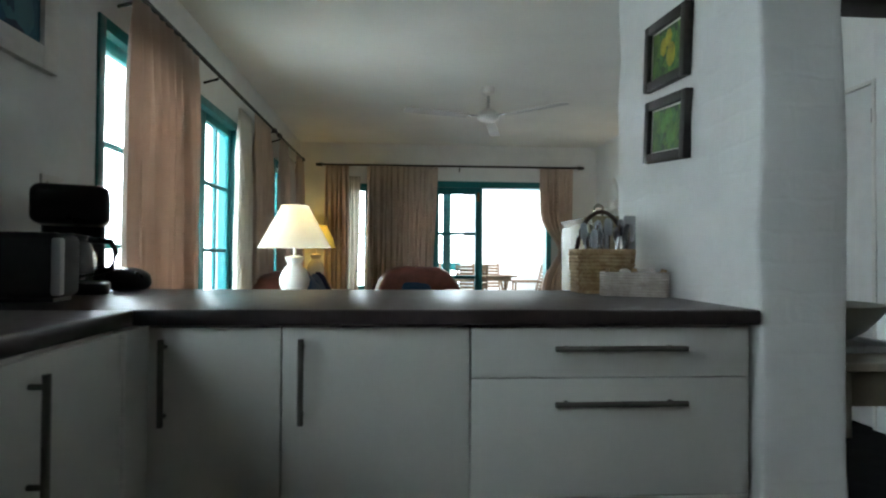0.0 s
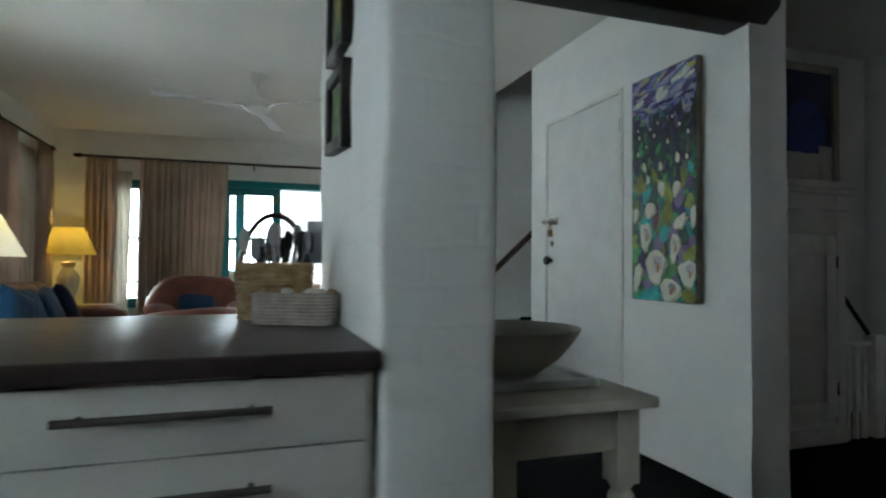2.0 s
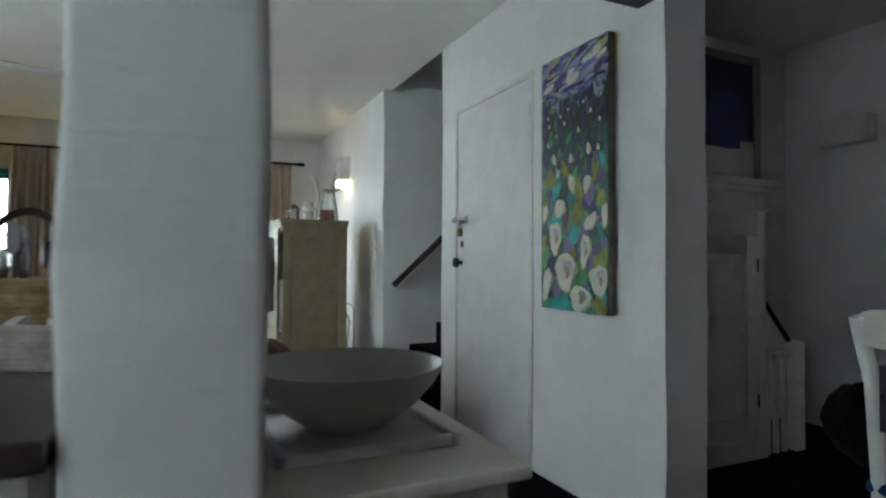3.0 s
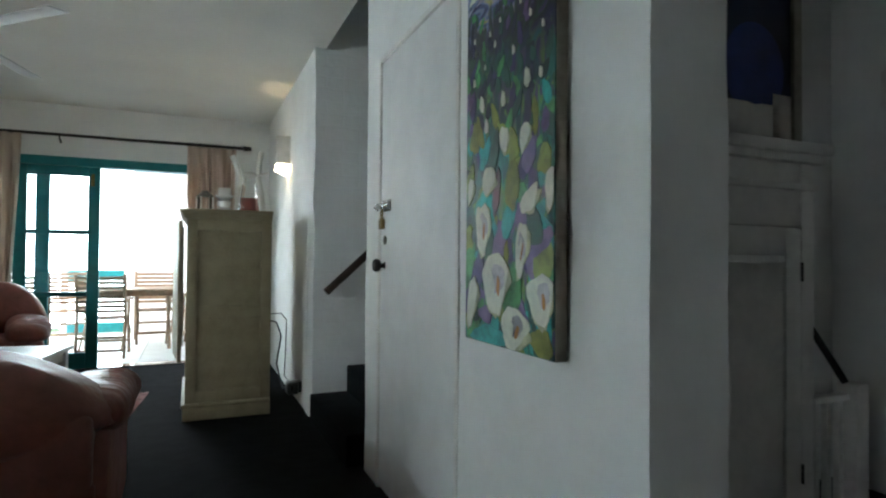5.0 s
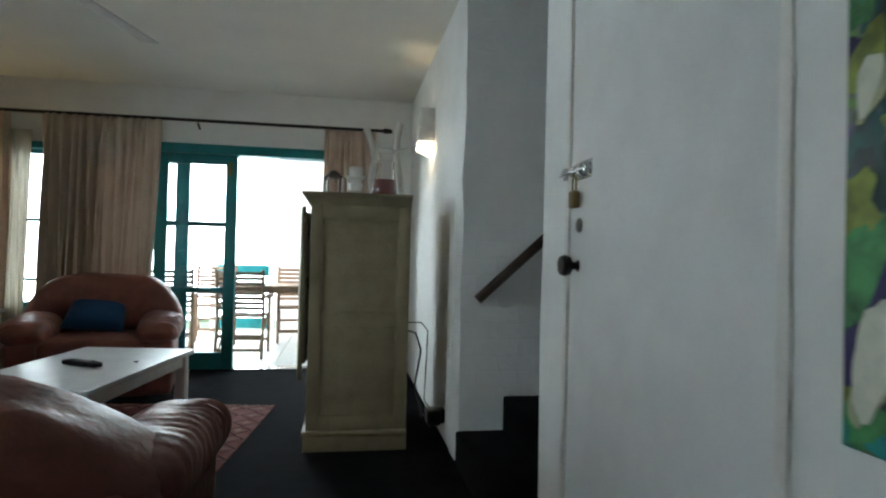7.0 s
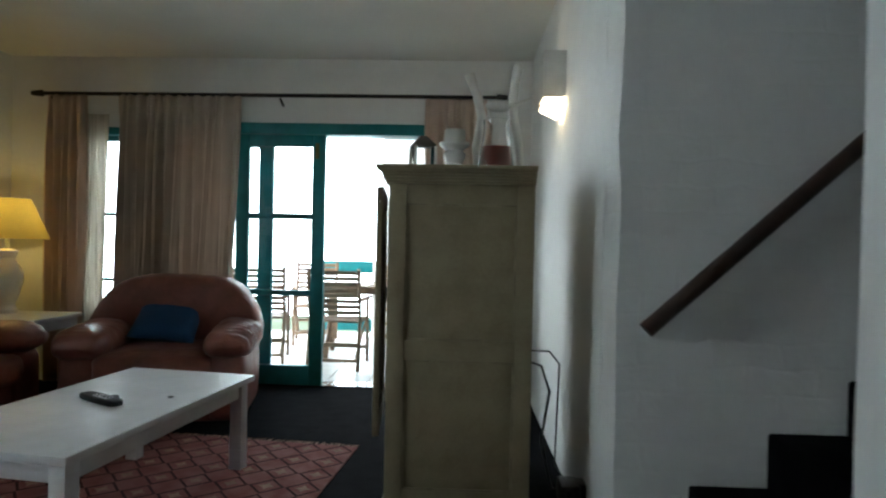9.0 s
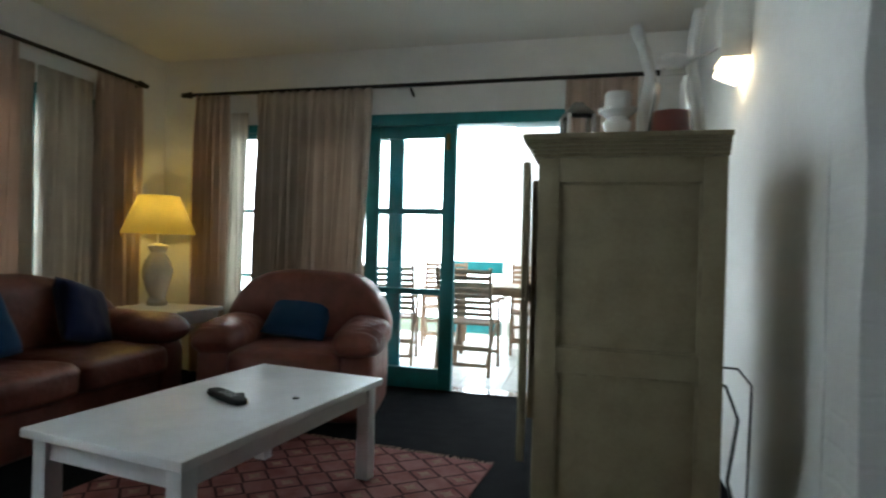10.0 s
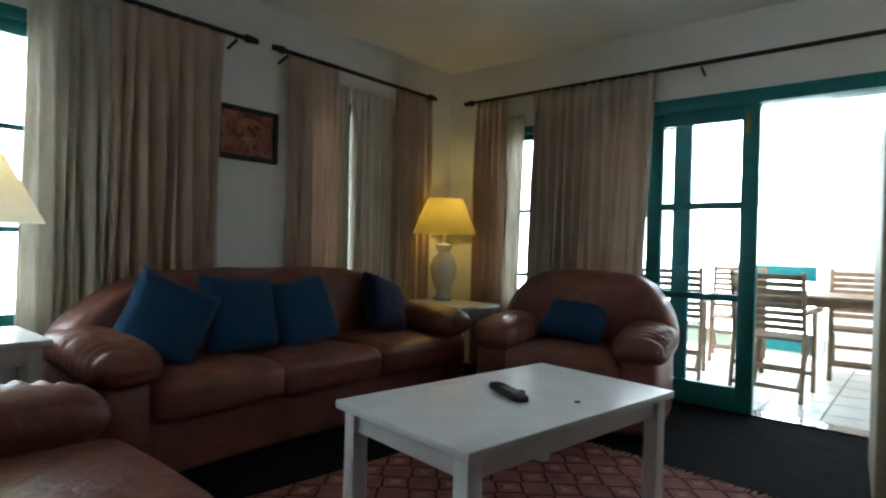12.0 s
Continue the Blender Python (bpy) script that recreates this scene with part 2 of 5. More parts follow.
def blob(cx, cy, cz, sx, sy, sz, e1=0.5, e2=0.5, nu=36, nv=20, lump=0.0, seed=0.0):
    """A padded, rounded block: a superellipsoid with soft lumps."""
    bm = bmesh.new()

    def pw(c, e):
        return math.copysign(abs(c) ** e, c)
    rows = []
    for j in range(nv + 1):
        v = -math.pi / 2 + math.pi * j / nv
        row = []
        for i in range(nu):
            u = 2 * math.pi * i / nu
            d = Vector((pw(math.cos(v), e1) * pw(math.cos(u), e2), pw(math.cos(v), e1) * pw(math.sin(u), e2), pw(math.sin(v), e1)))
            p = Vector((cx + sx / 2 * d.x, cy + sy / 2 * d.y, cz + sz / 2 * d.z))
            if lump:
                k = noise.noise(p * 5 + Vector((seed, seed * 2, 0))) * lump + noise.noise(p * 17 + Vector((seed, 0, seed))) * lump * 0.35
                p += d.normalized() * k
            row.append(bm.verts.new(p))
        rows.append(row)
    for p, q in zip(rows, rows[1:]):
        for i in range(nu):
            bm.faces.new((p[i], p[(i + 1) % nu], q[(i + 1) % nu], q[i]))
    bmesh.ops.remove_doubles(bm, verts=list(bm.verts), dist=1e-5)
    bmesh.ops.recalc_face_normals(bm, faces=list(bm.faces))
    return bm


def finish(name, bm, material, smooth=True):
    me = bpy.data.meshes.new(name)
    bm.normal_update()
    bm.to_mesh(me)
    bm.free()
    me.materials.append(material)
    if smooth:
        me.polygons.foreach_set("use_smooth", [True] * len(me.polygons))
        me.set_sharp_from_angle(angle=radians(38))
    return new(name, me)


def part(name, bm, material, parent, label=""):
    ob = finish(name, bm, material)
    ob.parent = parent
    return tagged(ob, label)


def thing(name, x, y, z, rz, label, category, group=""):
    ob = new(name)
    ob.matrix_world = pose(x, y, z, 0, 0, rz)
    return tagged(ob, label, category, group)


def solo(name, bm, material, label, category, group="", at=None):
    ob = finish(name, bm, material)
    if at is not None:
        ob.matrix_world = at
    return tagged(ob, label, category, group)


def struct(name, bm, material, label="", category=""):
    return tagged(finish(name, bm, material), label, category, "", "structure")


def lumpy(bm, cuts, amount, scale=3.0, edge=0.0):
    """Uneven hand plaster: cut the faces up and push the points a little."""
    bmesh.ops.subdivide_edges(bm, edges=list(bm.edges), cuts=cuts, use_grid_fill=True)
    for v in bm.verts:
        k = noise.noise_vector(v.co * scale) * amount + noise.noise_vector(v.co * scale * 3.1) * amount * 0.4
        v.co += Vector((k.x, k.y, 0))
    return bm

# ---- structure ----
XL, XR, XA, YB, H = -0.60, 3.485, 3.555, 8.15, 2.55
KY = -1.6          # kitchen's rear wall
DX = 5.75          # dining room's far wall
struct("floor", B(XL - 0.25, KY - 0.2, -0.12, DX + 0.2, YB + 0.02, 0.0), M_CARPET, "charcoal black fitted carpet over the whole floor", "carpet")
ceil = B(XL - 0.25, KY - 0.2, H, XA, YB + 0.25, H + 0.2)
box(ceil, XA + 0.002, KY - 0.2, H, DX + 0.2, 4.58, H + 0.2)
box(ceil, XA + 0.002, 5.61, H, DX + 0.2, YB + 0.25, H + 0.2)
struct("ceiling", ceil, M_CEIL, "off-white painted flat ceiling", "ceiling")


def wall_with_openings(name, axis, at0, at1, lo, hi, top, openings, label, material=M_PLASTER):
    """A wall along x or y with rectangular openings (from, to, sill, head)."""
    bm = bmesh.new()

    def add(a, b, z0, z1):
        if b - a > 1e-3 and z1 - z0 > 1e-3:
            box(bm, *((a, at0, z0, b, at1, z1) if axis == 'x' else (at0, a, z0, at1, b, z1)))
    p = lo
    for a, b, s, h in openings:
        add(p, a, 0, top)
        add(a, b, 0, s)
        add(a, b, h, top)
        p = b
    add(p, hi, 0, top)
    return struct(name, bm, material, label, "wall")


# W0 is an out-of-view opening, added and sized to let light onto the kitchen
W0 = (-0.25, 1.05, 1.10, 2.10)
W1 = (2.88, 5.12, 0.50, 2.09)
W2 = (6.50, 7.45, 0.50, 2.05)
DOOR = (0.55, 2.85, 0.0, 2.05)
WB = (-0.12, 0.36, 0.50, 2.00)
wall_with_openings("wall_west", 'y', XL - 0.22, XL, KY - 0.2, YB + 0.25, H, [W0, W1, W2], "white plastered outer wall with two teal windows")
wall_with_openings("wall_north", 'x', YB, YB + 0.25, XL, XR, H, [WB, DOOR], "white plastered wall with window and glazed sliding door")
wall_with_openings("wall_east", 'y', XR, XR + 0.22, 5.83, YB + 0.25, H, [], "white plastered wall beside the television cabinet")
# rear wall is out of view; its dark colour keeps bounce off the counters
wall_with_openings("wall_kitchen", 'x', KY - 0.2, KY, XL, DX + 0.2, H, [], "plain unseen kitchen wall, dark brown to cut bounced light", M_DARKWALL)
struct("wall_dining", B(DX, KY, 0, DX + 0.2, 4.0, H), M_PLASTER, "plain white plastered dining room wall", "wall")
struct("wall_dining_north", B(XA + 0.22, 3.56, 0, DX, 3.78, H), M_PLASTER, "plain white plastered dining room wall", "wall")
# wall with the cupboard door, its end shows beside the dining room
a = lumpy(B(XA, 2.51, 0, XA + 0.215, 3.415, H), 14, 0.008)
box(a, XA, 3.415, 2.065, XA + 0.215, 4.325, H)
join(a, lumpy(B(XA, 4.325, 0, XA + 0.215, 4.55, H), 8, 0.006))
struct("wall_cupboard", a, M_PLASTER, "thick white plastered wall with a cupboard door", "wall")
# stairwell
st = lumpy(B(XR, 5.61, 0, DX + 0.2, 5.83, 4.3), 22, 0.012)
struct("wall_stair", st, M_PLBRICK, "rough white plastered brick stairwell wall", "wall")
st = B(XA + 0.22, 4.38, 0, DX + 0.2, 4.58, 4.3)
box(st, XA - 0.2, 4.38, H + 0.2, XA + 0.22, 4.598, 4.3)
box(st, DX, 4.58, 0, DX + 0.2, 5.61, 4.3)
box(st, XA - 0.2, 4.38, 4.3, DX + 0.2, 5.83, 4.45)
box(st, XA - 0.2, 4.598, H + 0.2, XA, 5.83, 4.3)
struct("wall_stair_enclosure", st, M_PLASTER, "plain white plastered stairwell enclosure", "wall")
# thick wall end beside the counter
col = lumpy(B(1.745, 1.70, 0, 2.0, 2.75, H, 0.018, 3), 11, 0.014, 3.8)
for v in col.verts:
    if v.co.x > 1.9:
        v.co.x -= 0.022 * (v.co.y - 1.70)
struct("wall_pillar", col, M_PLBRICK, "thick lumpy white plastered wall end beside counter", "wall")
struct("beam", lumpy(B(1.99, 2.51, 2.095, 3.76, 2.655, 2.235, 0.008), 3, 0.006), M_BEAM, "dark stained timber ceiling beam", "beam")

# stairs
for i in range(9):
    x0 = 3.47 + 0.252 * i
    struct(f"stair_{i + 1}", B(x0, 4.60, 0, min(x0 + 0.60, DX - 0.002), 5.60, 0.178 * (i + 1), 0.012), M_CARPET, "stair step in charcoal black carpet", "stair")


# ---- windows and glazed doors ----
def glazed(parent, axis, at, lo, hi, z0, z1, stile, top, bottom, bars_v, bars_h, deep=0.045, bar=0.028, handle=None):
    """A glazed leaf: stiles, rails, glazing bars and one pane; axis is the way it runs."""
    def bb(name, a, b, c, d, dd=deep, m=M_TEAL, bev=0.004):
        lo_, hi_ = at - dd / 2, at + dd / 2
        return part(name, B(*((a, lo_, c, b, hi_, d) if axis == 'x' else (lo_, a, c, hi_, b, d)), bev), m, parent)
    bb("stile", lo, lo + stile, z0, z1)
    bb("stile", hi - stile, hi, z0, z1)
    bb("top_rail", lo + stile, hi - stile, z1 - top, z1)
    bb("bottom_rail", lo + stile, hi - stile, z0, z0 + bottom)
    for v in bars_v:
        bb("glazing_bar", v - bar / 2, v + bar / 2, z0 + bottom, z1 - top, deep * 0.7)
    for h in bars_h:
        bb("glazing_bar", lo + stile, hi - stile, h - bar / 2, h + bar / 2, deep * 0.72)
    p = bb("pane", lo + stile - 0.004, hi - stile + 0.004, z0 + bottom - 0.004, z1 - top + 0.004, 0.005, M_PANE, 0)
    p.visible_shadow = False


def window_frame(w, axis, at0, at1, lo, hi, z0, z1, f=0.06, sill=True):
    def bb(name, a, b, c, d, m=M_TEAL):
        return part(name, B(*((a, at0, c, b, at1, d) if axis == 'x' else (at0, a, c, at1, b, d)), 0.004), m, w)
    bb("jamb", lo, lo + f, z0, z1)
    bb("jamb", hi - f, hi, z0, z1)
    bb("head", lo + f, hi - f, z1 - f, z1)
    bb("window_sill", lo + f, hi - f, z0, z0 + f)


w = tagged(new("window_1"), "teal painted timber window with glazing bars", "window", "", "structure")
window_frame(w, 'y', XL - 0.14, XL + 0.012, *W1)
for lo, hi, bars in ((2.94, 3.74, [3.34]), (3.74, 4.40, [4.07]), (4.40, 5.06, [4.73])):
    glazed(w, 'y', XL - 0.06, lo, hi, 0.56, 2.03, 0.055, 0.06, 0.07, bars, [1.04, 1.53])
# unseen window in the added W0 opening, there only for its daylight
w = tagged(new("window_4"), "unseen teal timber window added to light the kitchen", "window", "", "structure")
window_frame(w, 'y', XL - 0.14, XL + 0.012, *W0)
glazed(w, 'y', XL - 0.06, -0.19, 0.40, 1.16, 2.04, 0.05, 0.05, 0.06, [], [1.57])
glazed(w, 'y', XL - 0.06, 0.40, 0.99, 1.16, 2.04, 0.05, 0.05, 0.06, [], [1.57])
w = tagged(new("window_2"), "teal painted timber window behind drawn curtains", "window", "", "structure")
window_frame(w, 'y', XL - 0.14, XL + 0.012, *W2)
glazed(w, 'y', XL - 0.06, 6.56, 6.975, 0.56, 1.99, 0.05, 0.06, 0.07, [], [1.03, 1.51])
glazed(w, 'y', XL - 0.06, 6.975, 7.39, 0.56, 1.99, 0.05, 0.06, 0.07, [], [1.03, 1.51])
w = tagged(new("window_3"), "narrow window with white frame beside curtain", "window", "", "structure")
window_frame(w, 'x', YB - 0.012, YB + 0.14, *WB)
glazed(w, 'x', YB + 0.07, -0.06, 0.30, 0.56, 1.94, 0.035, 0.04, 0.05, [], [0.80, 1.32])
d = tagged(new("door_1"), "teal painted timber glazed sliding door, half open", "sliding door", "", "structure")
x0, x1, _, zt = DOOR
part("jamb", B(x0, YB - 0.02, 0, x0 + 0.07, YB + 0.17, zt, 0.004), M_TEAL, d)
part("jamb", B(x1 - 0.07, YB - 0.02, 0, x1, YB + 0.17, zt, 0.004), M_TEAL, d)
part("head", B(x0 + 0.07, YB - 0.02, zt - 0.085, x1 - 0.07, YB + 0.17, zt, 0.004), M_TEAL, d)
part("track", B(x0 + 0.07, YB + 0.022, -0.02, x1 - 0.07, YB + 0.17, 0.012), M_CHROME, d)
glazed(d, 'x', YB + 0.115, 0.62, 1.46, 0.012, zt - 0.085, 0.115, 0.09, 0.15, [], [0.73, 1.33], 0.045, 0.045)
glazed(d, 'x', YB + 0.045, 1.19, 1.89, 0.012, zt - 0.085, 0.10, 0.09, 0.15, [], [0.73, 1.33], 0.05, 0.045)
part("latch", B(1.815, YB + 0.002, 1.78, 1.845, YB + 0.018, 1.90, 0.004), M_BRASS, d, "brass latch")

# cupboard door
d = tagged(new("door_2"), "plain white painted flush cupboard door, padlocked", "door", "", "structure")
part("leaf", B(XA + 0.002, 3.435, 0.01, XA + 0.042, 4.305, 2.045, 0.003), M_DOORW, d)
part("door_frame", box(box(B(XA - 0.006, 3.405, 0, XA + 0.09, 3.432, 2.075, 0.003), XA - 0.006, 4.308, 0, XA + 0.09, 4.335, 2.075, 0.003), XA - 0.006, 3.432, 2.048, XA + 0.09, 4.308, 2.075, 0.003), M_WOODW, d)
knob = lathe([(0.0, 0.0), (0.024, 0.0), (0.024, 0.008), (0.011, 0.012), (0.011, 0.03), (0.027, 0.036), (0.032, 0.05), (0.027, 0.063), (0.0, 0.068)], 24)
k = part("knob", knob, M_BLACKM, d, "dark round door knob")
k.matrix_basis = pose(XA + 0.012, 4.245, 1.065, 0, -90, 0)
k = part("keyhole_plate", lathe([(0, 0), (0.021, 0), (0.021, 0.004), (0.012, 0.008), (0.0, 0.008)], 20), M_STEEL, d)
k.matrix_basis = pose(XA + 0.002, 4.235, 1.185, 0, -90, 0)
hasp = B(XA - 0.002, 4.155, 1.318, XA + 0.010, 4.272, 1.372, 0.002)
for y in (4.165, 4.21, 4.255):
    box(hasp, XA - 0.020, y - 0.008, 1.328, XA - 0.002, y + 0.008, 1.362, 0.004)
for y in (4.187, 4.233):
    for z in (1.325, 1.365):
        join(hasp, lathe([(0, 0), (0.005, 0), (0.004, 0.003), (0, 0.0035)], 8), pose(XA - 0.002, y, z, 0, -90, 0))
box(hasp, XA - 0.018, 4.312, 1.326, XA - 0.004, 4.332, 1.364, 0.003)
join(hasp, tube([(XA - 0.012, 4.15, 1.345), (XA - 0.012, 4.36, 1.345)], 0.008))
join(hasp, tube([(XA - 0.012, 4.285, 1.345), (XA - 0.036, 4.285, 1.335)], 0.006))
part("bolt", hasp, M_CHROME, d, "steel slide bolt")
pl = B(XA - 0.028, 4.215, 1.235, XA - 0.006, 4.255, 1.285, 0.004)
join(pl, tube([(XA - 0.017, 4.222, 1.28), (XA - 0.017, 4.222, 1.318), (XA - 0.017, 4.228, 1.328), (XA - 0.017, 4.242, 1.328), (XA - 0.017, 4.248, 1.318), (XA - 0.017, 4.248, 1.28)], 0.0035))
part("padlock", pl, M_BRASS, d, "small brass padlock")
for z in (0.28, 1.86):
    part("hinge", tube([(XA + 0.006, 3.437, z - 0.045), (XA + 0.006, 3.437, z + 0.045)], 0.008), M_STEEL, d)

# ---- patio ----
pat = tagged(finish("patio_floor", B(-0.9, YB + 0.02, -0.14, 3.6, 11.2, -0.022), M_GROUT), "pale square patio tiles with grey joints", "patio", "", "structure")
struct("wall_patio", box(B(3.30, YB + 0.25, -0.02, 3.5, 11.2, 2.9), 1.95, 11.0, -0.02, 3.3, 11.2, 2.9), M_PLASTER, "bright white plastered patio wall", "wall")
struct("ground", B(-60, 11.2, -0.6, 60, 140, -0.35), M_LAWN, "green garden ground beyond the patio", "ground")
struct("ground_side", B(-60, -30, -0.6, -0.9, 11.2, -0.35), M_LAWN, "green garden ground beside the house", "ground")
bd = tagged(finish("backdrop", B(-3.2, -3.0, -0.3, -3.15, 8.6, 6.0), M_SKYW), "blown-out bright sky outside the windows", "sky", "", "structure")
bd = tagged(finish("backdrop_2", B(-9, 15.0, -0.3, 9, 15.05, 7.0), M_SKYW), "blown-out bright sky beyond the patio", "sky", "", "structure")
rl = thing("railing", 0, 10.95, -0.02, 0, "teal painted patio railing boards", "railing")
part("top_board", B(1.10, -0.03, 0.78, 1.94, 0.03, 0.93, 0.006), M_TEAL, rl)
part("bottom_board", B(1.10, -0.03, 0.06, 1.94, 0.03, 0.20, 0.006), M_TEAL, rl)
for x in (1.14, 1.9):
    part("post", B(x - 0.04, -0.04, 0.0, x + 0.04, 0.04, 0.94, 0.006), M_WOODW, rl)


# ---- kitchen ----
def bar_handle(parent, p, q, off):
    """A round bar handle on two posts; p and q are its ends, off the way it stands off."""
    p, q, off = Vector(p), Vector(q), Vector(off)
    bm = tube([p, q], 0.0075, 12)
    for f in (0.1, 0.9):
        c = p.lerp(q, f)
        join(bm, tube([c, c - off], 0.0055, 10))
    return part("handle", bm, M_STEEL, parent, "dark steel bar handle")


def kitchen_unit(x0, x1, doors, drawers, y=1.725):
    u = thing("kitchen_cabinet", x0, y, 0, 0, "white kitchen base cabinet with dark bar handles", "cabinet", "kitchen base cabinets")
    wd = x1 - x0
    part("body", B(0.004, 0.022, 0.10, wd - 0.004, 0.60, 0.818), M_KITCH, u)
    part("plinth", B(0.0, 0.06, 0.0, wd, 0.10, 0.10), M_KITCH, u)
    for a, b, hx in doors:
        d = part("door", B(a - x0 + 0.002, 0, 0.11, b - x0 - 0.002, 0.019, 0.812, 0.0015), M_KITCH, u)
        bar_handle(d, (hx - x0, -0.03, 0.565), (hx - x0, -0.03, 0.785), (0, -0.03, 0))
    for a, b, h0, h1 in drawers:
        d = part("drawer_front", B(0.002, 0, a + 0.0015, wd - 0.022, 0.019, b - 0.0015, 0.0015), M_KITCH, u)
        zh = b - 0.055 if b - a < 0.2 else b - 0.065
        bar_handle(d, (h0 - x0, -0.03, zh), (h1 - x0, -0.03, zh), (0, -0.03, 0))
    return u


kitchen_unit(0.12, 0.458, [(0.12, 0.458, 0.165)], [])
kitchen_unit(0.458, 0.952, [(0.458, 0.952, 0.512)], [])
kitchen_unit(0.952, 1.742, [], [(0.675, 0.812, 1.175, 1.535), (0.355, 0.675, 1.175, 1.535), (0.11, 0.355, 1.175, 1.535)])
u = thing("kitchen_cabinet", 0.115, 1.70, 0, 90, "white kitchen base cabinet with dark bar handles", "cabinet", "kitchen base cabinets")
# runs along the west wall; its front faces into the kitchen
part("body", B(-2.9, 0.022, 0.10, 0.0, 0.68, 0.818), M_KITCH, u)
part("filler", B(-0.10, -0.010, 0.11, 0.022, 0.021, 0.8185, 0.0015), M_KITCH, u)
for a, b, hx in ((-0.60, -0.103, -0.44), (-1.10, -0.603, -0.66), (-1.60, -1.103, -1.52)):
    d = part("door", B(a, 0, 0.11, b, 0.019, 0.812, 0.0015), M_KITCH, u)
    bar_handle(d, (hx, -0.03, 0.565), (hx, -0.03, 0.785), (0, -0.03, 0))
top = B(XL + 0.002, 1.695, 0.82, 1.742, 2.64, 0.86, 0.006, 3)
solo("worktop", top, M_TOP, "dark brown speckled laminate breakfast bar worktop", "worktop")
solo("worktop", B(XL + 0.002, -1.2, 0.82, 0.10, 1.693, 0.86, 0.006, 3), M_TOP, "dark brown speckled laminate side worktop", "worktop")
solo("bar_back_panel", B(XL + 0.003, 2.33, 0.0, 1.742, 2.36, 0.819, 0.002), M_KITCH, "plain white panel behind the breakfast bar", "panel")

cm = thing("coffee_maker", -0.39, 2.32, 0.86, 25, "black plastic filter coffee maker with glass jug", "coffee maker")
part("base", blob(0, 0, 0.022, 0.24, 0.30, 0.044, 0.3, 0.3), M_BLACKP, cm)
part("tower", B(-0.10, 0.07, 0.04, 0.10, 0.15, 0.30, 0.02, 3), M_BLACKP, cm)
part("filter_housing", B(-0.115, -0.13, 0.24, 0.115, 0.15, 0.375, 0.03, 4), M_BLACKP, cm)
part("jug", lathe([(0.0, 0.046), (0.06, 0.046), (0.075, 0.07), (0.078, 0.12), (0.062, 0.17), (0.055, 0.19), (0.053, 0.19), (0.058, 0.168), (0.073, 0.12), (0.07, 0.073), (0.0, 0.052)], 28), M_GLASS, cm, "clear glass jug")
part("jug_lid", lathe([(0, 0.19), (0.058, 0.19), (0.055, 0.205), (0.0, 0.215)], 24), M_BLACKP, cm)
part("jug_handle", tube([(0.05, -0.04, 0.19), (0.12, -0.06, 0.185), (0.135, -0.065, 0.15), (0.125, -0.06, 0.09), (0.075, -0.04, 0.075)], 0.011), M_BLACKP, cm)
to = thing("toaster", -0.36, 1.98, 0.86, 10, "black toaster with silver side strip", "toaster")
part("shell", B(-0.14, -0.09, 0.01, 0.14, 0.09, 0.20, 0.025, 4), M_RUBBER, to)
part("strip", B(0.12, -0.095, 0.02, 0.146, -0.06, 0.185, 0.006), M_GREYP, to, "silver grey strip")
part("slot", B(-0.11, -0.045, 0.196, 0.11, -0.02, 0.203), M_STEEL, to)
part("slot", B(-0.11, 0.02, 0.196, 0.11, 0.045, 0.203), M_STEEL, to)
part("foot", B(-0.12, -0.07, 0, 0.12, 0.07, 0.012), M_BLACKP, to)
solo("telephone_handset", blob(0, 0, 0.045, 0.27, 0.12, 0.09, 0.7, 0.6, lump=0.01), M_BLACKP, "low black plastic appliance on the worktop", "appliance", at=pose(-0.31, 2.50, 0.86, 0, 0, -30))
sk = thing("socket_plate", XL, 2.55, 1.22, 0, "white double wall socket plate", "socket")
part("plate", B(0, -0.07, 0.0, 0.012, 0.07, 0.085, 0.003), M_WOODW, sk)
for y in (-0.032, 0.032):
    part("switch", B(0.012, y - 0.014, 0.025, 0.018, y + 0.014, 0.06, 0.002), M_PAPER, sk)


def framed(name, axis, at, a0, a1, z0, z1, facing, wide, fmat, pmat, label, deep=0.03, mount=None, tilt=0.0):
    """A framed picture flat on a wall; axis is the way it runs, facing the sign of its normal."""
    cx, cz = (a0 + a1) / 2, (z0 + z1) / 2
    hw, hh = (a1 - a0) / 2, (z1 - z0) / 2
    if axis == 'y':
        rz = 90 if facing > 0 else -90
        m = pose(at, cx, cz, 0, 0, rz)
    else:
        rz = 0 if facing < 0 else 180
        m = pose(cx, at, cz, 0, 0, rz)
    p = new(name)
    p.matrix_world = m @ pose(0, 0, 0, 0, tilt, 0)
    tagged(p, label, "picture")
    fr = bmesh.new()
    for q in ((-hw, -hh, -hw + wide, hh), (hw - wide, -hh, hw, hh), (-hw + wide, -hh, hw - wide, -hh + wide), (-hw + wide, hh - wide, hw - wide, hh)):
        box(fr, q[0], -deep, q[1], q[2], 0, q[3], 0.004)
    part("picture_frame", fr, fmat, p)
    part("print", B(-hw + wide, -0.012, -hh + wide, hw - wide, -0.004, hh - wide), pmat, p)
    if mount:
        mo = bmesh.new()
        g, k = 0.006, wide
        for q in ((-hw + k, -hh + k, -hw + k + g, hh - k), (hw - k - g, -hh + k, hw - k, hh - k), (-hw + k + g, -hh + k, hw - k - g, -hh + k + g), (-hw + k + g, hh - k - g, hw - k - g, hh - k)):
            box(mo, q[0], -0.014, q[1], q[2], -0.012, q[3])
        part("mount", mo, mount, p)
    return p


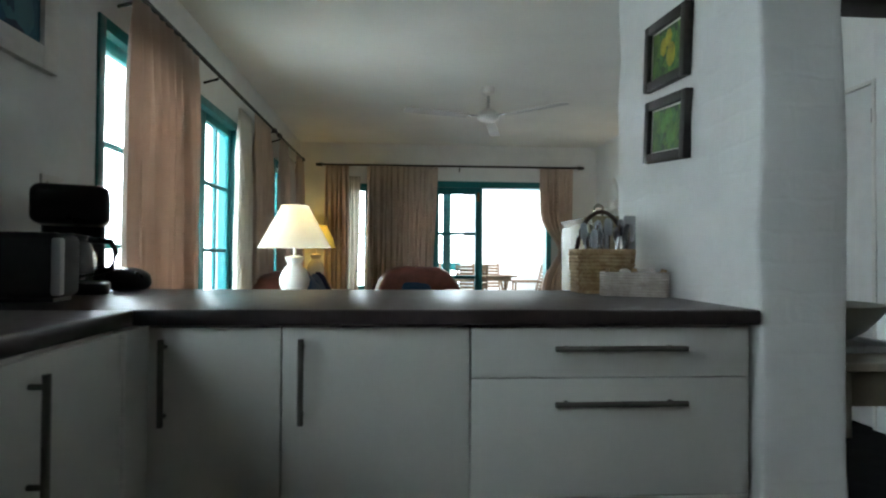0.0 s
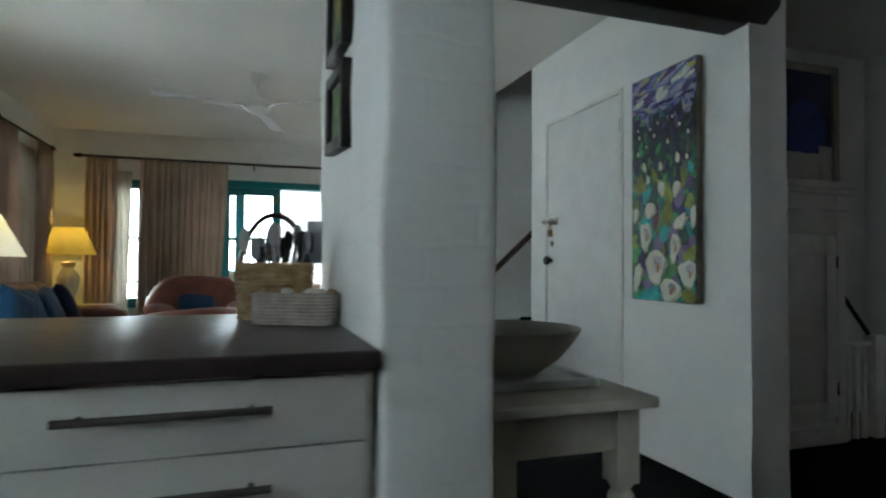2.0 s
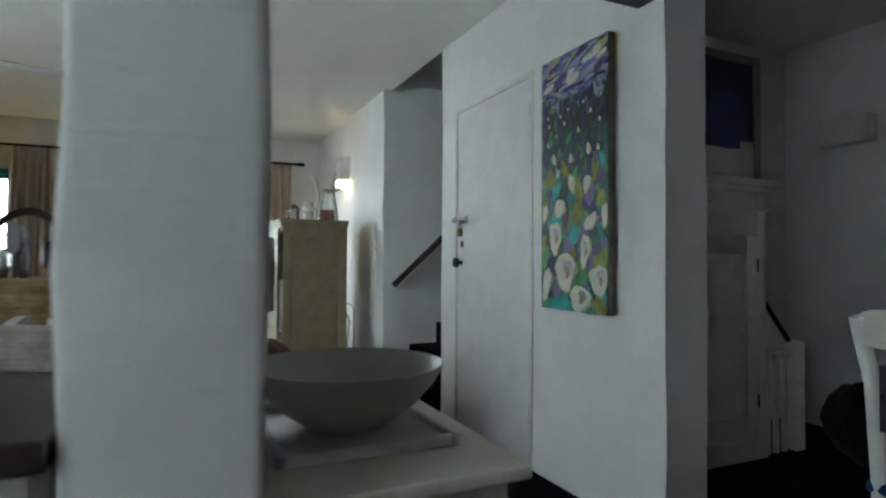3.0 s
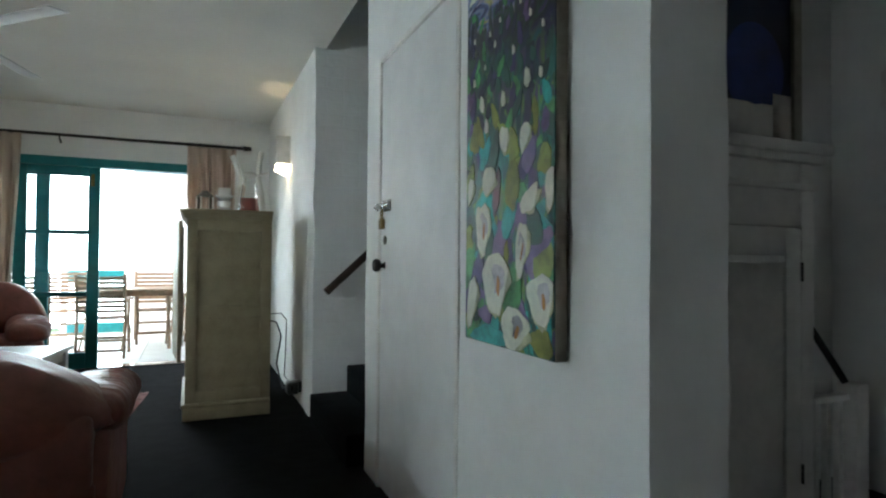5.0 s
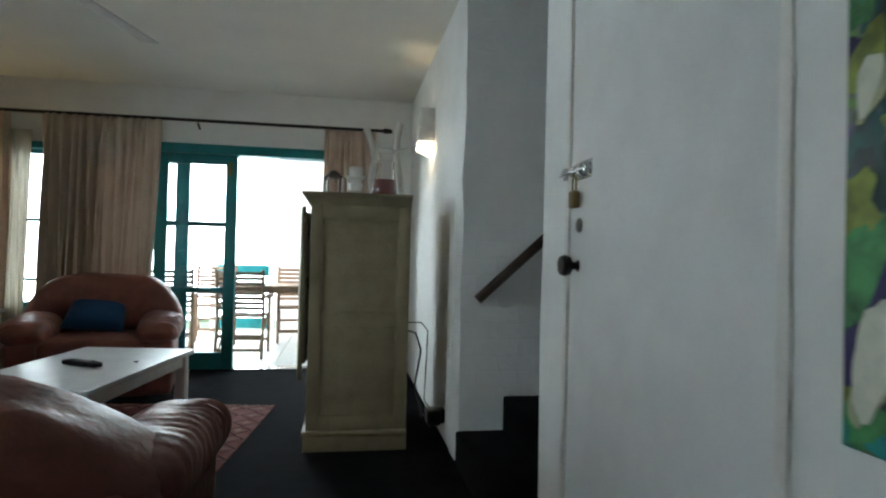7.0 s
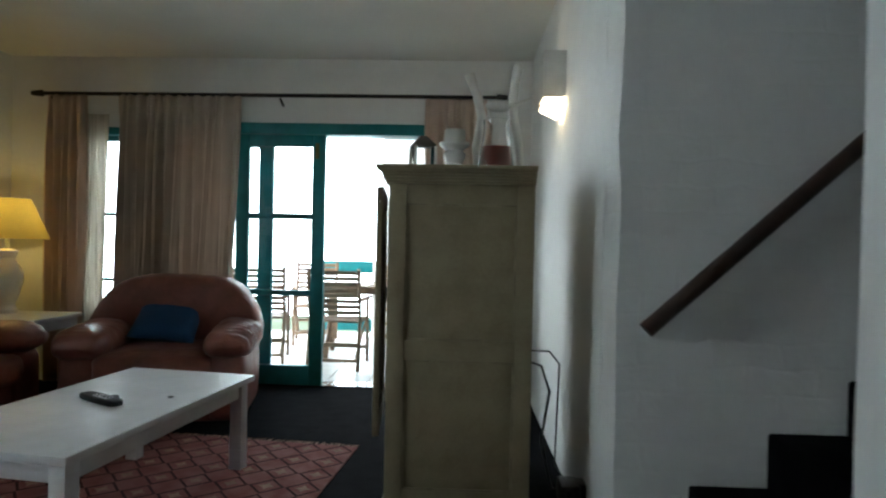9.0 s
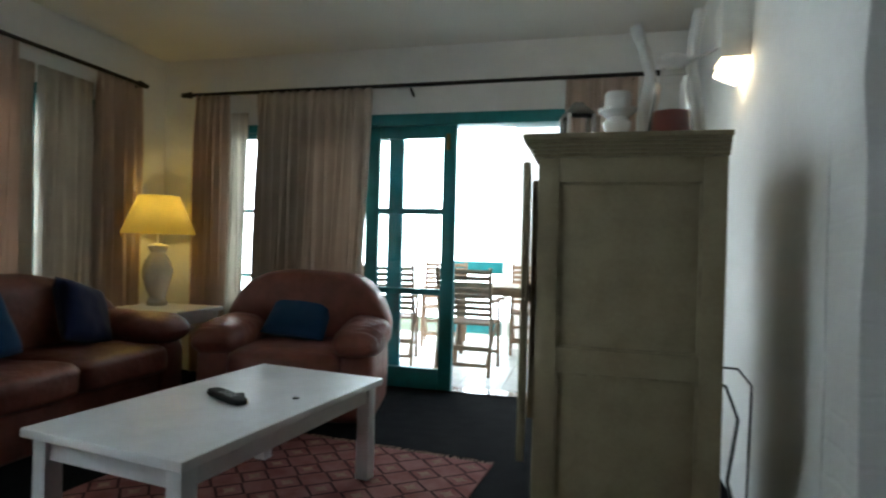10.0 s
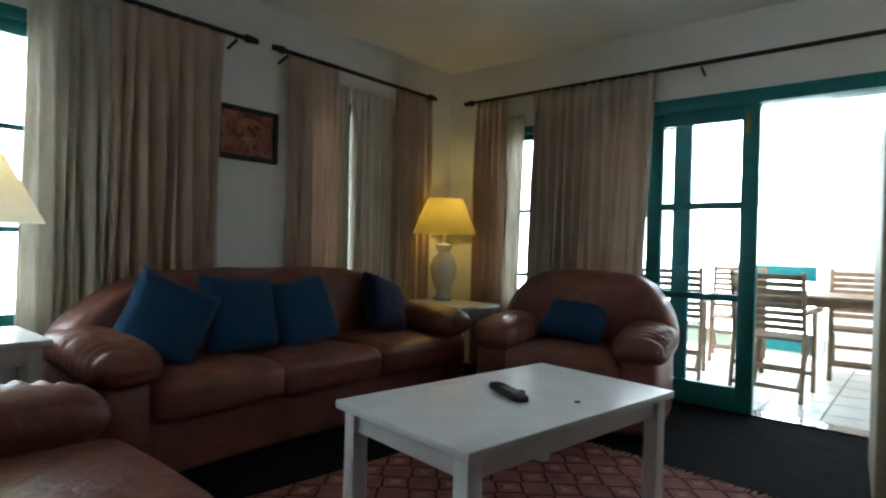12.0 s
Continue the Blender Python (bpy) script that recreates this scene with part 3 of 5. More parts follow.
def painted(name, stops, scale=6.0, stretch=(1, 1, 1), distort=1.5, rough=0.5, detail=2.0):
    """Dabs of paint: a distorted noise through a ramp of colours."""
    m = bpy.data.materials.new(name)
    m.use_nodes = True
    n, l = m.node_tree.nodes, m.node_tree.links
    co, mp, nz, vr, rp = n.new("ShaderNodeTexCoord"), n.new("ShaderNodeMapping"), n.new("ShaderNodeTexNoise"), n.new("ShaderNodeTexVoronoi"), n.new("ShaderNodeValToRGB")
    mp.inputs["Scale"].default_value = stretch
    l.new(co.outputs["Object"], mp.inputs[0])
    nz.inputs["Scale"].default_value, nz.inputs["Distortion"].default_value = scale, distort
    l.new(mp.outputs[0], nz.inputs["Vector"])
    vr.inputs["Scale"].default_value = scale * 2.2
    ad = n.new("ShaderNodeMixRGB")
    ad.blend_type = 'ADD'
    ad.inputs[0].default_value = 0.18
    l.new(mp.outputs[0], ad.inputs[1])
    l.new(nz.outputs["Color"], ad.inputs[2])
    l.new(ad.outputs[0], vr.inputs["Vector"])
    mx = n.new("ShaderNodeMixRGB")
    mx.inputs[0].default_value = 0.45
    l.new(nz.outputs["Fac"], mx.inputs[1])
    sep = n.new("ShaderNodeSeparateColor")
    l.new(vr.outputs["Color"], sep.inputs[0])
    l.new(sep.outputs[0], mx.inputs[2])
    l.new(mx.outputs[0], rp.inputs[0])
    e = rp.color_ramp.elements
    while len(e) < len(stops):
        e.new(0.5)
    for i, (pos, c) in enumerate(stops):
        e[i].position, e[i].color = pos, (*c, 1)
    b = n["Principled BSDF"]
    l.new(rp.outputs[0], b.inputs["Base Color"])
    b.inputs["Roughness"].default_value = rough
    bp = n.new("ShaderNodeBump")
    bp.inputs["Strength"].default_value, bp.inputs["Distance"].default_value = 0.3, 0.002
    l.new(nz.outputs["Fac"], bp.inputs["Height"])
    l.new(bp.outputs[0], b.inputs["Normal"])
    return m


def fruit_picture(z0, z1, fruit, tilt):
    p = framed("picture", 'y', 1.745, 2.07, 2.40, z0, z1, -1, 0.035, M_BLACKM, M_LEAFPIC, "small black framed picture of fruit and leaves", 0.032, M_PAPER, tilt)
    for i, (x, z, r) in enumerate(((0.03, -0.02, 0.042), (-0.03, 0.02, 0.032), (0.01, 0.045, 0.03))):
        t = blob(x, -0.0135, z, r * 1.6, 0.003, r * 2.1, 1, 1, 20, 10)
        part("painted_fruit", t, fruit, p)
    for i, a in enumerate((20, 75, 140, 200, 300)):
        t = bmesh.new()
        join(t, blob(0, 0, 0, 0.03, 0.002, 0.085, 1, 1, 14, 8), pose(0.05 * math.cos(radians(a)), -0.0128, 0.055 * math.sin(radians(a)), 0, a, 0))
        part("painted_leaf", t, M_LEAFP, p)


M_LEAFPIC = painted("leafy_print", [(0.25, (0.004, 0.02, 0.006)), (0.45, (0.03, 0.12, 0.02)), (0.6, (0.12, 0.26, 0.03)), (0.8, (0.02, 0.07, 0.02))], 9)
M_LEAFP = mat("painted_leaf_green", (0.05, 0.20, 0.04), 0.5, 0, 30, 0.3, 90)
M_LEMON = mat("painted_lemon", (0.45, 0.38, 0.02), 0.5, 0, 30, 0.25, 90)
M_LIME = mat("painted_lime", (0.10, 0.28, 0.04), 0.5, 0, 30, 0.25, 90)
fruit_picture(1.635, 1.885, M_LEMON, 4.5)
fruit_picture(1.355, 1.59, M_LIME, 5.5)
M_BLUEPIC = painted("blue_print", [(0.2, (0.005, 0.02, 0.06)), (0.5, (0.01, 0.12, 0.2)), (0.8, (0.05, 0.25, 0.3))], 4)
framed("picture", 'y', XL, 1.75, 2.54, 1.69, 2.25, 1, 0.09, M_WOODW, M_BLUEPIC, "broad white framed picture in blues", 0.03)


# basket with cutlery, box with sachets
def woven(w0, d0, h, n, r, wave, taper=0.0):
    bm = bmesh.new()
    for i in range(n):
        z = r + (h - 2 * r) * i / (n - 1)
        k = 1 + taper * z / h
        pts = []
        per = 56
        for j in range(per + 1):
            a = 2 * math.pi * j / per
            e = 0.35
            x = w0 / 2 * k * math.copysign(abs(math.cos(a)) ** e, math.cos(a))
            y = d0 / 2 * k * math.copysign(abs(math.sin(a)) ** e, math.sin(a))
            s = 1 + wave * math.sin(14 * a + (i % 2) * math.pi)
            pts.append((x * s, y * s, z))
        join(bm, tube(pts, r, 6))
    return bm


bk = thing("cutlery_basket", 1.57, 2.47, 0.86, 0, "tall wicker basket holding cutlery, hooped handle", "basket")
part("weave", woven(0.20, 0.16, 0.165, 11, 0.0085, 0.03, 0.1), M_WICK, bk)
part("base", B(-0.09, -0.07, 0.0, 0.09, 0.07, 0.012), M_WICK, bk)
part("rim", woven(0.225, 0.18, 0.02, 2, 0.007, 0.01), M_WICK, bk).location.z = 0.155
part("hoop", tube([(-0.105 * math.cos(a), 0.0, 0.13 + 0.195 * math.sin(a)) for a in (math.pi * i / 20 for i in range(21))], 0.009, 8), M_RAIL, bk, "dark bent handle")
ct = thing("cutlery", 1.57, 2.47, 0.872, 0, "steel and dark-handled cutlery standing in basket", "cutlery")
rs = random.Random(5)
for i in range(22):
    x, y = rs.uniform(-0.075, 0.075), rs.uniform(-0.05, 0.05)
    tx, ty = x * 1.5 + rs.uniform(-0.03, 0.03), y * 1.6 + rs.uniform(-0.03, 0.03)
    hgt = rs.uniform(0.19, 0.25)
    bm = tube([(x * 0.8, y * 0.8, 0.0), (tx, ty, hgt)], 0.004, 6)
    join(bm, blob(0, 0, 0, 0.03, 0.012, 0.07, 0.8, 0.9, 12, 8), Matrix.Translation((tx, ty, hgt)))
    part("knife" if i % 3 == 0 else "spoon", bm, M_BLACKP if i % 4 == 0 else (M_GREYP if i % 4 == 1 else M_SILVER), ct)
part("spatula", box(tube([(0.07, 0.02, 0.0), (0.13, 0.02, 0.2)], 0.006, 8), 0.10, 0.015, 0.16, 0.15, 0.024, 0.30, 0.006), M_GREYP, ct)
bx = thing("sachet_box", 1.632, 2.285, 0.86, -27, "low whitewashed wicker box of sachets", "box")
part("weave", woven(0.235, 0.15, 0.09, 9, 0.006, 0.004), M_WICKW, bx)
part("base", B(-0.11, -0.07, 0.0, 0.11, 0.07, 0.012), M_WICKW, bx)
for i in range(7):
    s = solo("sachet", B(-0.03, -0.012, 0, 0.03, 0.012, 0.085, 0.004), M_PAPER if i % 3 else M_WICK, "small paper sachet standing in box", "sachet", "sachets in the box")
    s.matrix_world = bx.matrix_world @ pose(-0.085 + 0.028 * i, rs.uniform(-0.03, 0.03), 0.013, rs.uniform(-14, 14), rs.uniform(-14, 14), rs.uniform(50, 120))


def apron(parent, hx, hy, z0, z1, material):
    """Four boards under a table top."""
    for q in ((-hx, -hy, hx, -hy + 0.02), (-hx, hy - 0.02, hx, hy), (-hx, -hy + 0.02, -hx + 0.02, hy - 0.02), (hx - 0.02, -hy + 0.02, hx, hy - 0.02)):
        part("apron", B(q[0], q[1], z0, q[2], q[3], z1, 0.002), material, parent)


# ---- hall table with bowl ----
ht = thing("side_table", 2.245, 2.25, 0, 0, "cream painted pine side table, turned legs", "table")
part("tabletop", B(-0.24, -0.47, 0.672, 0.24, 0.47, 0.70, 0.006, 3), M_CREAM, ht)
apron(ht, 0.20, 0.42, 0.56, 0.672, M_CREAM)
for x in (-0.175, 0.175):
    for y in (-0.395, 0.395):
        lg = lathe([(0.0, 0.0), (0.018, 0.0), (0.026, 0.05), (0.022, 0.09), (0.03, 0.12), (0.033, 0.2), (0.026, 0.36), (0.022, 0.40), (0.034, 0.42), (0.034, 0.435), (0.024, 0.45), (0.034, 0.47), (0.0, 0.47)], 20)
        box(lg, -0.034, -0.034, 0.47, 0.034, 0.034, 0.671, 0.003)
        bmesh.ops.translate(lg, verts=list(lg.verts), vec=(x, y, 0))
        part("leg", lg, M_CREAM, ht)
tr = thing("tray", 2.228, 2.14, 0.70, 0, "pale rectangular tray with raised rim", "tray")
t = B(-0.17, -0.19, 0.0, 0.17, 0.22, 0.008, 0.003)
part("plate", t, M_TRAY, tr)
t = bmesh.new()
for q in ((-0.185, -0.205, -0.168, 0.235), (0.168, -0.205, 0.185, 0.235), (-0.168, -0.205, 0.168, -0.188), (-0.168, 0.218, 0.168, 0.235)):
    box(t, q[0], q[1], 0.0, q[2], q[3], 0.024, 0.005)
part("rim", t, M_TRAY, tr)
bo = lathe([(0.0, 0.0), (0.085, 0.0), (0.095, 0.005), (0.150, 0.045), (0.190, 0.092), (0.207, 0.120), (0.209, 0.126), (0.203, 0.127), (0.184, 0.096), (0.145, 0.052), (0.09, 0.016), (0.0, 0.010)], 64)
solo("bowl", bo, M_BOWL, "wide grey-green glazed bowl on tray", "bowl", at=Matrix.Translation((2.235, 2.165, 0.7085)) @ Matrix.Diagonal((1.06, 1.06, 1.08, 1)))
cp = thing("canvas_painting", 1.986, 2.20, 1.45, 0, "unframed dark blue canvas painting on pillar", "picture")
M_DEEP = painted("deep_blue_paint", [(0.25, (0.004, 0.012, 0.04)), (0.5, (0.008, 0.035, 0.10)), (0.65, (0.02, 0.10, 0.13)), (0.85, (0.10, 0.22, 0.20))], 3)
part("canvas", B(0.002, -0.255, -0.56, 0.030, 0.255, 0.65, 0.003), M_DEEP, cp)
sw = thing("light_switch", 1.996, 1.775, 1.00, 0, "white rocker light switch", "switch")
part("plate", B(0.0, -0.035, 0, 0.014, 0.035, 0.11, 0.003), M_WOODW, sw)
part("rocker", B(0.014, -0.012, 0.035, 0.019, 0.012, 0.075, 0.002), M_PAPER, sw)

# ---- lily painting on the cupboard wall ----
lp = thing("canvas_painting", XA, 3.02, 1.45, 0, "tall unframed canvas painting of white lilies", "picture")


def banded(name):
    """Night-blue sky over dark stems over bright leaves, in dabs."""
    m = painted(name, [(0.30, (0.004, 0.03, 0.03)), (0.42, (0.01, 0.10, 0.09)), (0.50, (0.02, 0.25, 0.20)), (0.56, (0.15, 0.30, 0.05)), (0.63, (0.10, 0.06, 0.19)), (0.74, (0.02, 0.17, 0.07))], 6, (1, 1.6, 0.8), 2.0)
    n, l = m.node_tree.nodes, m.node_tree.links
    b = n["Principled BSDF"]
    low = b.inputs["Base Color"].links[0].from_socket
    nz = n["Noise Texture"]
    co = n["Texture Coordinate"]
    sep = n.new("ShaderNodeSeparateXYZ")
    l.new(co.outputs["Object"], sep.inputs[0])
    zz = n.new("ShaderNodeMath")
    zz.operation = 'MULTIPLY_ADD'
    l.new(nz.outputs["Fac"], zz.inputs[0])
    zz.inputs[1].default_value = 0.30
    l.new(sep.outputs["Z"], zz.inputs[2])
    dark = n.new("ShaderNodeTexNoise")
    dark.inputs["Scale"].default_value, dark.inputs["Distortion"].default_value = 13, 1.0
    l.new(co.outputs["Object"], dark.inputs["Vector"])
    dr = n.new("ShaderNodeValToRGB")
    e = dr.color_ramp.elements
    e[0].position, e[0].color = 0.35, (0.012, 0.010, 0.05, 1)
    e[1].position, e[1].color = 0.50, (0.006, 0.012, 0.012, 1)
    x = e.new(0.60)
    x.color = (0.010, 0.05, 0.025, 1)
    x = e.new(0.72)
    x.color = (0.06, 0.03, 0.12, 1)
    l.new(dark.outputs["Fac"], dr.inputs[0])
    sk = n.new("ShaderNodeTexNoise")
    sk.inputs["Scale"].default_value, sk.inputs["Distortion"].default_value = 9, 1.5
    mp = n.new("ShaderNodeMapping")
    mp.inputs["Scale"].default_value, mp.inputs["Rotation"].default_value = (1, 1, 2.6), (0.5, 0, 0)
    l.new(co.outputs["Object"], mp.inputs[0])
    l.new(mp.outputs[0], sk.inputs["Vector"])
    sr = n.new("ShaderNodeValToRGB")
    e = sr.color_ramp.elements
    e[0].position, e[0].color = 0.36, (0.02, 0.02, 0.13, 1)
    e[1].position, e[1].color = 0.48, (0.12, 0.17, 0.36, 1)
    x = e.new(0.58)
    x.color = (0.26, 0.26, 0.42, 1)
    x = e.new(0.70)
    x.color = (0.45, 0.40, 0.12, 1)
    l.new(sk.outputs["Fac"], sr.inputs[0])
    for lo, hi, col in ((0.15, 0.42, dr.outputs[0]), (0.50, 0.54, sr.outputs[0])):
        r, mx = n.new("ShaderNodeMapRange"), n.new("ShaderNodeMixRGB")
        r.inputs["From Min"].default_value, r.inputs["From Max"].default_value = lo, hi
        l.new(zz.outputs[0], r.inputs["Value"])
        l.new(r.outputs[0], mx.inputs[0])
        l.new(low, mx.inputs[1])
        l.new(col, mx.inputs[2])
        low = mx.outputs[0]
    l.new(low, b.inputs["Base Color"])
    return m


M_LILYBG = banded("lily_canvas_paint")
M_EDGE = mat("raw_canvas_edge", (0.36, 0.32, 0.25), 0.8, 0, 20, 0.15, 120)
M_PETAL = mat("painted_petal", (0.74, 0.75, 0.62), 0.5, 0, 10, 0.3, 40, 0.3, 0.002, (0.50, 0.52, 0.44))
M_PETAL2 = mat("painted_yellow_green", (0.32, 0.40, 0.07), 0.5, 0, 18, 0.3, 60, 0.3, 0.002)
M_SPADIX = mat("painted_orange", (0.50, 0.20, 0.02), 0.5, 0, 20, 0.2, 60)
M_VIOLET = mat("painted_violet", (0.12, 0.07, 0.22), 0.5, 0, 16, 0.3, 60)
M_TURQ = mat("painted_turquoise", (0.03, 0.46, 0.44), 0.5, 0, 16, 0.35, 60)
M_GREEN = mat("painted_green", (0.09, 0.40, 0.13), 0.5, 0, 16, 0.35, 60)
M_GREEN2 = mat("painted_dark_green", (0.01, 0.09, 0.06), 0.5, 0, 16, 0.35, 60)
M_VIOLET2 = mat("painted_deep_violet", (0.035, 0.02, 0.13), 0.5, 0, 16, 0.3, 60)
M_PETAL3 = mat("painted_yellow_white", (0.58, 0.60, 0.36), 0.5, 0, 18, 0.3, 60, 0.3, 0.002)
M_THROAT = mat("painted_throat", (0.55, 0.53, 0.55), 0.5, 0, 16, 0.3, 60)
lp.matrix_world = pose(XA, 3.035, 1.45)
part("stretcher", B(-0.036, -0.253, -0.60, -0.002, 0.236, 0.60, 0.002), M_EDGE, lp, "raw canvas edge")
part("canvas", B(-0.040, -0.252, -0.599, -0.0362, 0.235, 0.599, 0.001), M_LILYBG, lp)


def dab(yc, zc, wide, high, turn, material, layer, name="brush_stroke", taper=-0.35):
    """One flat stroke of paint on the canvas; y runs to the viewer's left."""
    t = bmesh.new()
    n = 28
    ring = []
    for i in range(n):
        a = 2 * math.pi * i / n
        k = 1 + 0.24 * noise.noise(Vector((math.cos(a) * 2 + yc * 30, math.sin(a) * 2, zc * 30)))
        y, z = wide / 2 * math.cos(a) * k * (1 + taper * math.sin(a) - 0.15 * math.sin(2 * a)), high / 2 * math.sin(a) * k
        c, s = math.cos(radians(turn)), math.sin(radians(turn))
        yy = max(-0.250, min(0.233, yc + c * y - s * z))
        zz_ = max(-0.597, min(0.597, zc + s * y + c * z))
        ring.append((yy, zz_))
    x = -0.0402 - 0.0005 * layer
    top = [t.verts.new((x, y, z)) for y, z in ring]
    low = [t.verts.new((-0.0395, y, z)) for y, z in ring]
    t.faces.new(top)
    for i in range(n):
        t.faces.new((top[i], low[i], low[(i + 1) % n], top[(i + 1) % n]))
    bmesh.ops.recalc_face_normals(t, faces=list(t.faces))
    part(name, t, material, lp)


M_ROSE = mat("painted_rose_brown", (0.16, 0.035, 0.055), 0.5, 0, 16, 0.3, 60)
M_MAUVE = mat("painted_mauve", (0.22, 0.16, 0.33), 0.5, 0, 16, 0.25, 60)
M_OLIVE = mat("painted_olive", (0.24, 0.27, 0.03), 0.5, 0, 16, 0.3, 60)
M_SKYBLUE = mat("painted_sky_blue", (0.16, 0.22, 0.52), 0.5, 0, 16, 0.3, 60)
M_LILAC = mat("painted_lilac", (0.42, 0.38, 0.55), 0.5, 0, 16, 0.2, 60)
M_YELLOW = mat("painted_pale_yellow", (0.55, 0.52, 0.16), 0.5, 0, 16, 0.25, 60)
M_NIGHT = mat("painted_night_blue", (0.012, 0.012, 0.05), 0.5, 0, 16, 0.3, 60)
rs = random.Random(11)
low_paints = [M_TURQ, M_GREEN, M_MAUVE, M_PETAL2, M_GREEN, M_TURQ, M_GREEN2, M_OLIVE, M_VIOLET2]
for i in range(70):
    z = rs.uniform(-0.59, 0.02)
    k = 0.6 + 0.6 * (0.1 - z)
    dab(rs.uniform(-0.24, 0.23), z, 0.07 * k, rs.uniform(0.10, 0.18) * k, rs.uniform(-50, 50), rs.choice(low_paints), 0.3 + i * 0.02)
for i in range(80):
    z = rs.uniform(-0.02, 0.40)
    k = 1.0 - 1.3 * max(0, z)
    dab(rs.uniform(-0.24, 0.23), z, 0.035 * k, rs.uniform(0.05, 0.11) * k, rs.uniform(-40, 40), rs.choice([M_NIGHT, M_GREEN2, M_NIGHT, M_VIOLET2, M_GREEN2, M_GREEN, M_VIOLET] if z > 0.08 else [M_GREEN2, M_GREEN, M_NIGHT, M_TURQ, M_VIOLET, M_GREEN2, M_OLIVE]), 0.3 + i * 0.015)
for i in range(34):
    z = rs.uniform(0.455, 0.585)
    dab(rs.uniform(-0.22, 0.21), z, rs.uniform(0.06, 0.13), rs.uniform(0.018, 0.04), rs.uniform(-35, -5), rs.choice([M_SKYBLUE, M_LILAC, M_YELLOW, M_LILAC, M_SKYBLUE, M_VIOLET, M_PETAL]), 0.4 + i * 0.04)
for i in range(12):
    dab(0.21 - 0.038 * i, 0.43 + 0.004 * rs.uniform(-3, 3), 0.07, 0.016, rs.uniform(-20, 0), rs.choice([M_VIOLET2, M_LILAC, M_VIOLET2]), 1.8 + 0.03 * i)
# the broad leaves and shadows between the flowers
for i, (y, z, wd, hg, tn, m_) in enumerate((
        (0.0, -0.28, 0.06, 0.18, 35, M_MAUVE), (0.15, -0.385, 0.08, 0.12, 20, M_VIOLET2), (0.205, -0.37, 0.05, 0.15, 25, M_GREEN),
        (-0.055, -0.44, 0.09, 0.17, 10, M_GREEN), (0.125, -0.19, 0.075, 0.10, 20, M_TURQ), (-0.04, -0.23, 0.06, 0.14, 30, M_TURQ),
        (0.035, -0.155, 0.04, 0.14, 8, M_ROSE), (-0.05, -0.145, 0.075, 0.14, -5, M_OLIVE), (-0.055, -0.035, 0.05, 0.10, -20, M_PETAL2),
        (0.08, -0.575, 0.22, 0.06, 0, M_TURQ), (-0.205, -0.35, 0.10, 0.10, -20, M_PETAL2), (-0.20, -0.305, 0.11, 0.05, -30, M_MAUVE),
        (-0.14, -0.075, 0.06, 0.10, 20, M_MAUVE), (0.08, -0.30, 0.05, 0.10, 0, M_GREEN2), (-0.16, -0.26, 0.07, 0.12, -30, M_GREEN2),
        (0.17, -0.50, 0.05, 0.09, -30, M_GREEN2), (0.10, -0.515, 0.08, 0.05, 20, M_MAUVE), (-0.20, -0.56, 0.10, 0.08, 30, M_OLIVE),
        (0.05, -0.04, 0.05, 0.13, 15, M_GREEN2), (-0.21, -0.10, 0.06, 0.08, 0, M_PETAL2))):
    dab(y, z, wd, hg, tn, m_, 2.2 + 0.05 * i)
for y, z, wd, hg, tn, open_ in ((0.055, -0.425, 0.15, 0.19, -15, 1), (-0.05, -0.545, 0.14, 0.13, 10, 1), (-0.18, -0.455, 0.12, 0.14, -25, 1), (0.205, -0.49, 0.06, 0.17, 8, 0),
                                (0.135, -0.268, 0.085, 0.17, -8, 1), (0.10, -0.125, 0.08, 0.09, 15, 0), (-0.085, -0.33, 0.055, 0.16, 4, 1), (-0.125, -0.20, 0.10, 0.06, -30, 0),
                                (-0.22, -0.18, 0.045, 0.11, 0, 0), (0.218, -0.145, 0.035, 0.09, 10, 0), (0.01, -0.02, 0.05, 0.075, -20, 0), (-0.10, -0.03, 0.045, 0.085, 12, 0)):
    y, wd, hg = y - 0.015, wd * 0.93, hg * 0.93
    dab(y - 0.006, z - 0.010, wd * 0.98, hg * 1.0, tn + 16, M_PETAL3, 4.5, "petal", 0.45)
    dab(y, z, wd, hg, tn, M_PETAL, 5, "petal", 0.40)
    if open_:
        dab(y - 0.10 * wd, z + 0.12 * hg, wd * 0.55, hg * 0.46, tn - 22, M_THROAT, 5.6, "petal")
        dab(y + 0.18 * wd, z - 0.08 * hg, wd * 0.34, hg * 0.60, tn + 14, M_PETAL, 6.0, "petal")
        dab(y - 0.14 * wd, z - 0.02 * hg, wd * 0.13, hg * 0.32, tn + (55 if wd > 0.14 else 12), M_SPADIX, 7, "spadix", 0.0)
for n_, (y, z, s) in enumerate(((-0.125, 0.126, 0.036), (0.0, 0.10, 0.03), (0.13, 0.114, 0.034), (0.10, 0.042, 0.03), (-0.055, 0.22, 0.018), (0.17, 0.28, 0.014), (0.05, 0.27, 0.014), (-0.14, 0.29, 0.014),
                               (0.08, 0.31, 0.012), (0.18, 0.32, 0.012), (0.18, 0.19, 0.018), (-0.19, 0.12, 0.02), (0.02, 0.33, 0.01), (-0.09, 0.34, 0.01), (0.11, 0.22, 0.012), (-0.2, 0.24, 0.014))):
    dab(y, z, s * 0.8, s * 1.5, -12, M_PETAL, 4.5 + 0.03 * n_, "bud")


